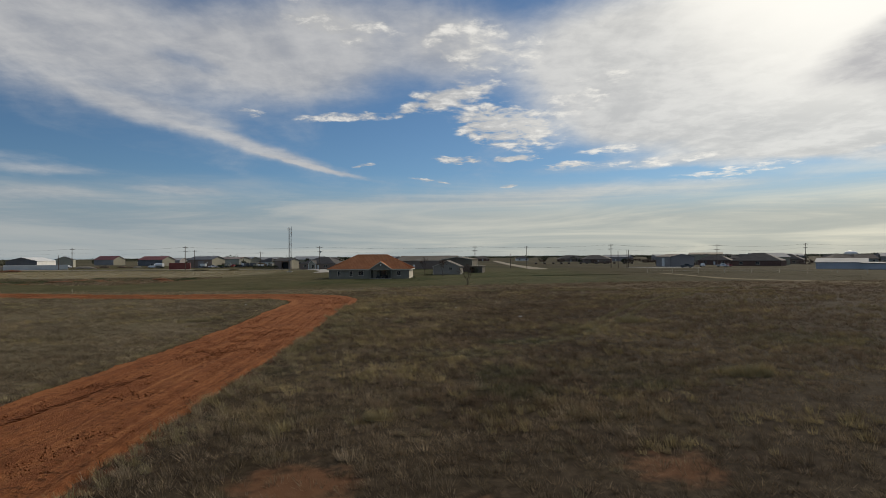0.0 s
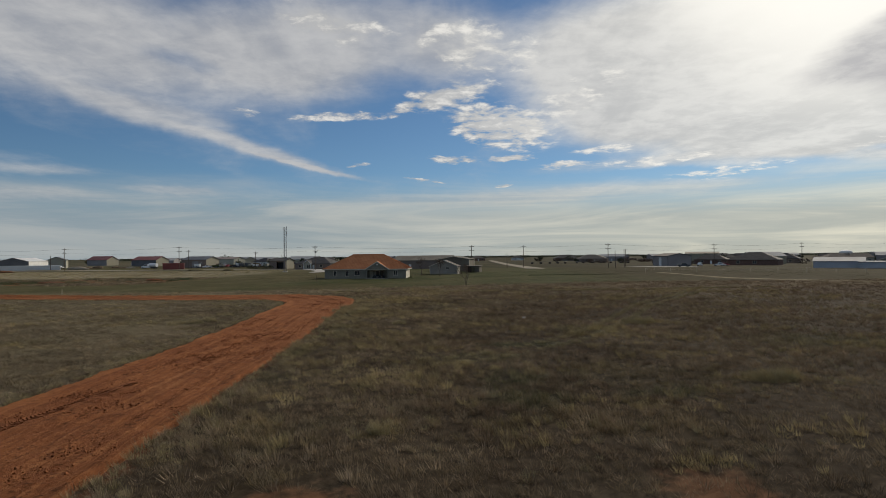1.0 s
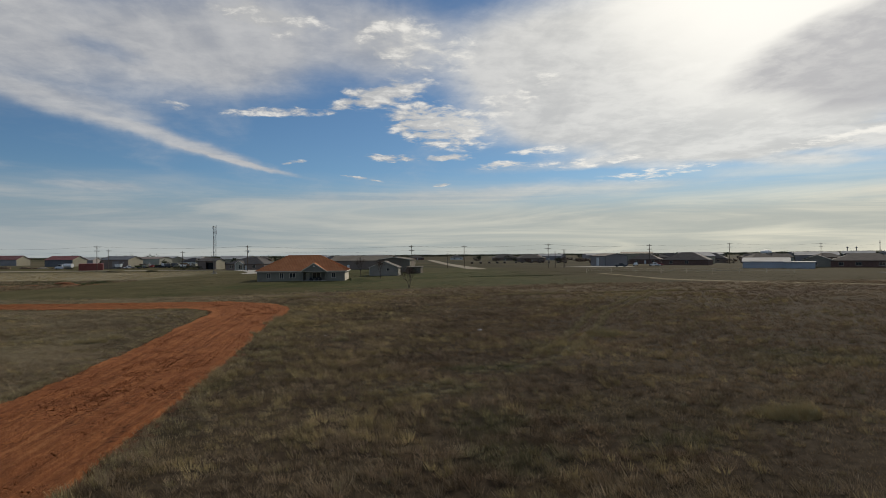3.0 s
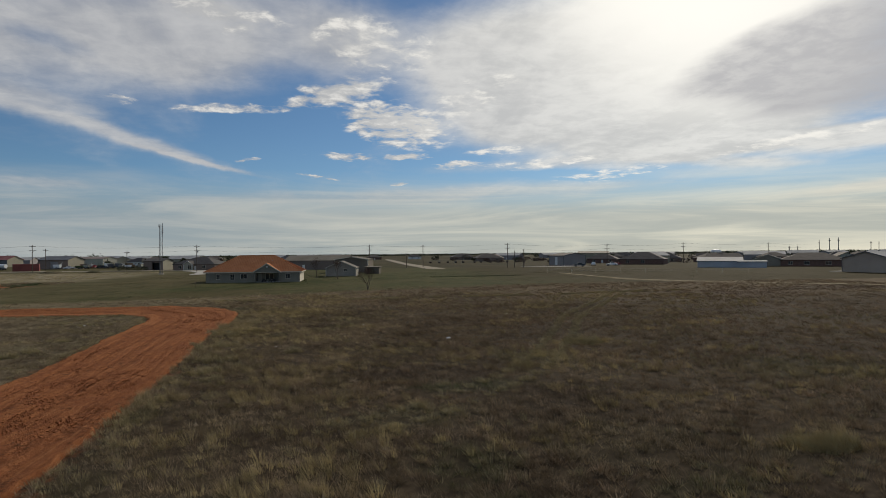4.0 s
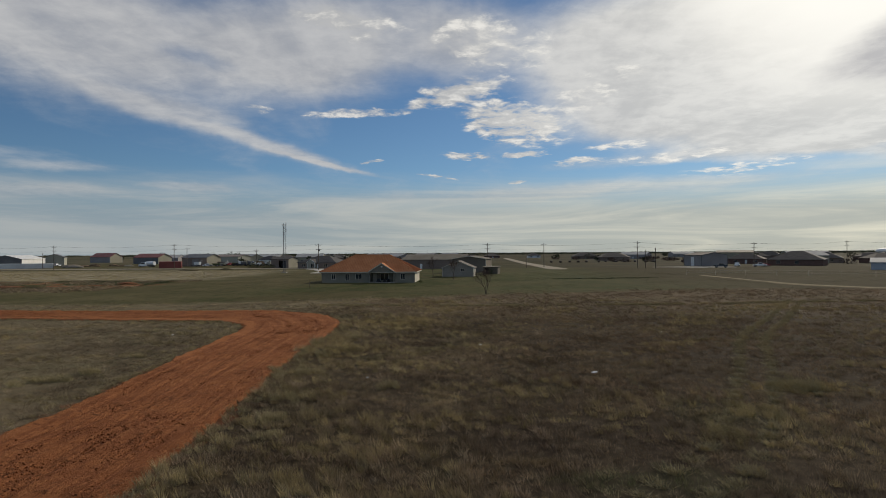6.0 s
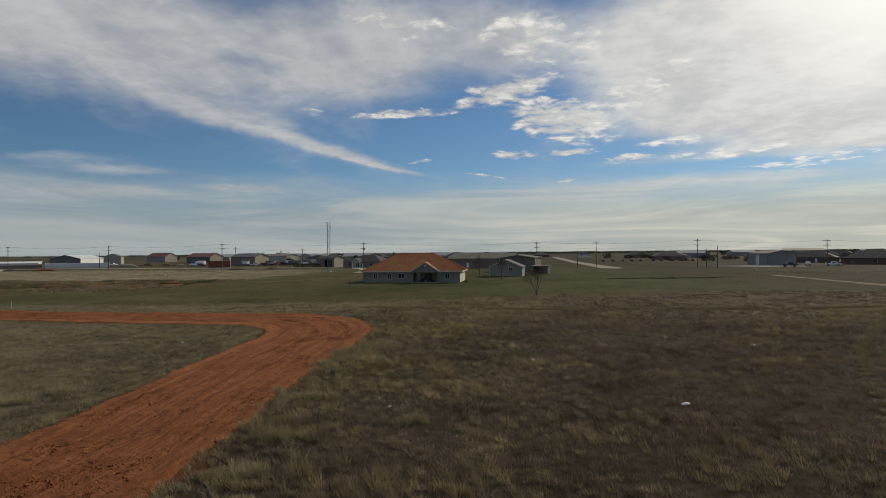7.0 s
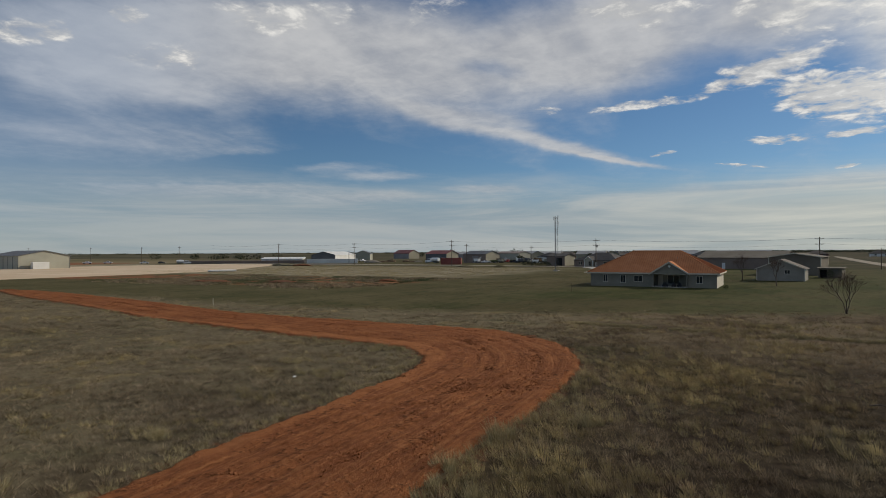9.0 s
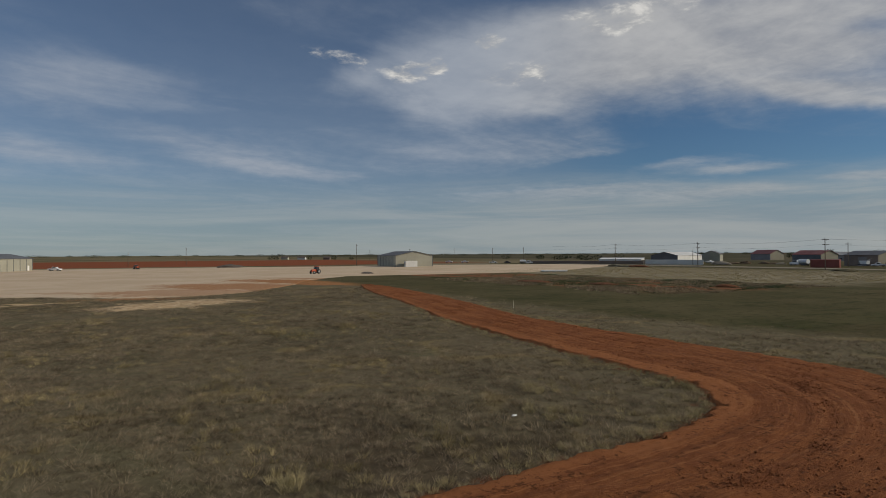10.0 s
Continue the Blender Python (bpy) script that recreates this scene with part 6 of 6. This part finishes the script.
vehicle(-321, 292.5, 52, "truck", M_CARWHITE, "white box truck at the far edge of the yard", "truck", 0.8)
vehicle(-354, 287.5, 52, "pickup", M_CARWHITE, "white pickup at the far edge of the yard", "pickup", 0.95)
vehicle(-346, 294, 52, "car", M_CARDARK, "dark car at the far edge of the yard", "car", 1.0)
vehicle(-397, 276, 52, "pickup", M_CARWHITE, "white pickup beyond the pale yard", "pickup", 0.95)
vehicle(-389, 285, 52, "pickup", M_CARWHITE, "white van-like pickup beyond the pale yard", "pickup", 0.95)
vehicle(-326, 32, 60, "pickup", M_CARWHITE, "white pickup beside the far barn", "pickup")
for k in range(8):
    x, y = -150 + spots.uniform(0, 42), 372 + spots.uniform(-10, 16)
    vehicle(x, y, spots.uniform(0, 360), spots.choice(("car", "pickup")), spots.choice((M_CARDARK, M_CARWHITE, M_CARWHITE, M_CARRED)), "vehicle parked in the yards by the street", "parked car")
for k in range(7):
    tx, ty = -236 + 7 * k + spots.uniform(-2, 2), 404 + spots.uniform(-6, 4)
    mound(tx, ty - 14, spots.uniform(5, 9), 4, spots.uniform(0.8, 1.7), spots.choice((M_SCRAP, M_SCRAP, M_GRAVEL)), "heap of yellowish scrap and machinery", "scrap heap", k)
for k in range(12):
    top = thing("hay_bale", pose(60 + 6.2 * k + spots.uniform(-1, 1), 430 + spots.uniform(-3, 3), 0, 0, 0, spots.uniform(-20, 20)), "round dark hay bale in a long row", "hay bale", "hay bales")
    bm = bmesh.new()
    rod(bm, (-0.8, 0, 0.7), (0.8, 0, 0.6), 0.64, 0.64, 14)
    part("bale", bm, M_SHINGLE2, top)
for x, y, w, d, h, m, lab in ((-268, 341, 9, 5, 2.4, M_GRAVEL, "grey gravel heap behind the street"), (-284, 345, 11, 6, 3.0, M_SHINGLE2, "dark gravel heap behind the street"), (-226, 357, 12, 6, 1.8, M_GRAVEL, "low grey gravel heap by the wall"), (-222, 354, 10, 6, 1.4, M_GRAVEL, "low grey gravel heap by the wall"),
                              (-228, 282, 17, 7, 1.2, M_FIELD, "overgrown green earth mound in dry grass"), (-214, 280, 12, 6, 1.0, M_SOIL, "rusty bare earth mound in dry grass"), (-122, 284, 9, 5, 0.9, M_FIELD, "low brown earth mound in dry grass"), (-108, 290, 6, 4, 0.8, M_FIELD, "low brown earth mound in dry grass"),
                              (-82.5, 166, 5, 3, 0.5, M_FIELD, "green weedy bank of a hollow"), (-103, 152, 8, 4, 0.4, M_SOIL, "rusty bare bank of a hollow"), (-94, 150, 7, 3, 0.45, M_FIELD, "green weedy bank of a hollow"), (-120, 146, 12, 5, 0.5, M_SOIL, "rusty bare bank of a hollow"),
                              (-172, 17, 7, 16, 0.9, M_SAND, "heap of pale rubble on the yard"), (-205, 136, 7, 4, 0.6, M_SHINGLE2, "low dark heap on the yard"), (-344, 111, 9, 14, 1.6, M_SHINGLE2, "dark earth heap at the yard edge")):
    mound(x, y, w, d, h, m, lab, "mound", x * 0.1)
leaf_mass("hedge", [(-107 + 1.6 * k, 316.5 - 0.2 * k + spots.uniform(-0.4, 0.4), 0, 1.9, spots.uniform(1.5, 2.3)) for k in range(9)], M_LEAF, "row of dark green clipped shrubs by the street", "hedge", "stuff", 160, 0.25)


def implement(x, y, turn, mat, h):
    """A farm implement: frame, hopper, drawbar, raised arm and two wheels."""
    top = thing("farm_implement", pose(x, y, 0, 0, 0, turn), "worn farm implement standing in the machinery yard", "machinery", "yard machinery")
    bm = bmesh.new()
    box(bm, -2.6, 2.6, -0.9, 0.9, 0.7, 0.95)
    part("chassis", bm, M_DARK, top)
    bm = bmesh.new()
    profile(bm, [(-1.8, 0.95), (1.2, 0.95), (1.9, h), (-2.2, h)], -1.0, 1.0, 0.05)
    part("hopper", bm, mat, top)
    bm = bmesh.new()
    rod(bm, (2.6, 0, 0.8), (4.6, 0, 0.45), 0.09)
    part("drawbar", bm, M_DARK, top)
    bm = bmesh.new()
    rod(bm, (-1.6, 0, h), (-3.6, 0, h + 1.0), 0.12, 0.08)
    part("arm", bm, mat, top)
    for sy in (-1, 1):
        wheel(top, -0.6, sy * 1.15, 0.6, 0.3)


for k in range(22):
    implement(-157 + 2.3 * k + spots.uniform(-1, 1), 366 + spots.uniform(-6, 34), spots.uniform(0, 360), spots.choice((M_SCRAP, M_SCRAP, M_SHRUB, M_WHITE, M_BROWN, M_SLATE, M_BEIGE)), spots.uniform(1.7, 2.9))

# pale pipe fence across the fields
fence = thing("pipe_fence", pose(70, 207, 0, 0, 0, -17.7), "pale pipe fence between two fields", "fence")
for k in range(9):
    bm = bmesh.new()
    rod(bm, (8.2 * k, 0, -0.2), (8.2 * k, 0, 1.5), 0.05)
    part("post", bm, M_CREAM, fence)
for z in (0.75, 1.4):
    bm = bmesh.new()
    rod(bm, (0, 0, z), (65.6, 0, z), 0.022)
    part("rail", bm, M_CREAM, fence)
# pale pipes lying at the yard's edge
for k in range(4):
    bm = bmesh.new()
    rod(bm, (-184.5 + 0.75 * k, 197.8, 0.3), (-180.2 + 0.75 * k, 205.2, 0.3), 0.34, 0.34, 10)
    tagged(part("pipe", bm, M_WHITE), "white plastic pipe lying on the ground", "pipe", "pipes")
# low white building and wall panels by the fence
building("shed_row", "long low white-roofed shed behind the fence", "shed", (-296, 331), (-271, 342.5), 6, 2.7, 3.6, "mono", M_WSHEET, M_WHITE, ())
for px, py, ph in ((-336.3, 180.3, 12.6), (-400.5, 62.2, 8.4), (-470, 100, 12), (-420, 330, 11.5), (-370, 325, 11.5), (-520, 350, 12), (-560, 320, 12), (-620, 300, 12)):
    utility_pole(px, py, ph, "lone wooden utility pole beyond the yard", 1)
# farmstead on the plain
for x, y, w, m in ((-803, 246, 9, M_BEIGE), (-780, 262, 10, M_WSHEET), (-752, 288, 8, M_BROWN)):
    building("farm_building", "small distant farm building on the plain", "farm building", (x, y), (x + w * 0.5, y + w * 0.86), 7, 2.4, 4.0, "x", m, M_SHINGLE2, ())
leaf_mass("farm_trees", [(-745, 300, 0, 7, 5.5), (-768, 275, 0, 6, 5), (-818, 236, 0, 8, 4), (-812, 242, 0, 7, 4), (-730, 318, 0, 6, 3.5)], M_LEAF, "dark trees round the distant farm", "trees", "stuff", 160, 0.7)


def stake(x, y, h, label="thin pale survey stake in the grass"):
    bm = bmesh.new()
    box(bm, x - 0.025, x + 0.025, y - 0.02, y + 0.02, -0.2, h)
    tagged(part("survey_stake", bm, M_CREAM if h < 1 else M_WOOD), label, "stake", "survey stakes")


stake(-66.9, 102.5, 0.9)
stake(-31.8, 148, 1.6, "thin weathered wooden stake on the lawn")


def scrap(x, y, s, label):
    bm = bmesh.new()
    bmesh.ops.create_icosphere(bm, subdivisions=2, radius=s)
    for v in bm.verts:
        v.co = Vector((v.co.x * 1.5, v.co.y, abs(v.co.z) * 0.35)) * (1 + 0.7 * noise.noise(v.co * 5 / s * 0.3 + Vector((x, y, 0))))
    ob = part("plastic_scrap", bm, M_WHITE)
    ob.matrix_basis = pose(x, y, 0.16, 0, 0, x * 40)
    tagged(ob, label, "litter", "litter")


scrap(9.85, 56.1, 0.14, "crumpled white plastic bag in the dry grass")
scrap(-24.2, 72.5, 0.1, "white scrap of paper in the grass")
scrap(3.25, 66.8, 0.09, "small white scrap in the grass")
scrap(-3.6, 54.5, 0.06, "small white scrap in tall grass")
scrap(19.6, 74.1, 0.07, "small white scrap in brown grass")


def fallen_branch(x, y, turn):
    """A thin dead branch with two side twigs, lying on the grass."""
    bm = bmesh.new()
    m = pose(x, y, 0.3, 0, 0, turn)
    pts = [Vector((0.35 * k - 0.9, 0.06 * math.sin(k * 2.1), 0.05 * math.sin(k * 1.3))) for k in range(6)]
    for k in range(5):
        rod(bm, m @ pts[k], m @ pts[k + 1], 0.035 - 0.004 * k, 0.031 - 0.004 * k, 6)
    for k, dy in ((2, 0.3), (3, -0.25)):
        rod(bm, m @ pts[k], m @ (pts[k] + Vector((0.3, dy, 0.12))), 0.018, 0.008, 5)
    tagged(part("fallen_branch", bm, M_BARK), "thin dead grey branch lying in the grass", "branch")


fallen_branch(3.4, 79.2, 4)
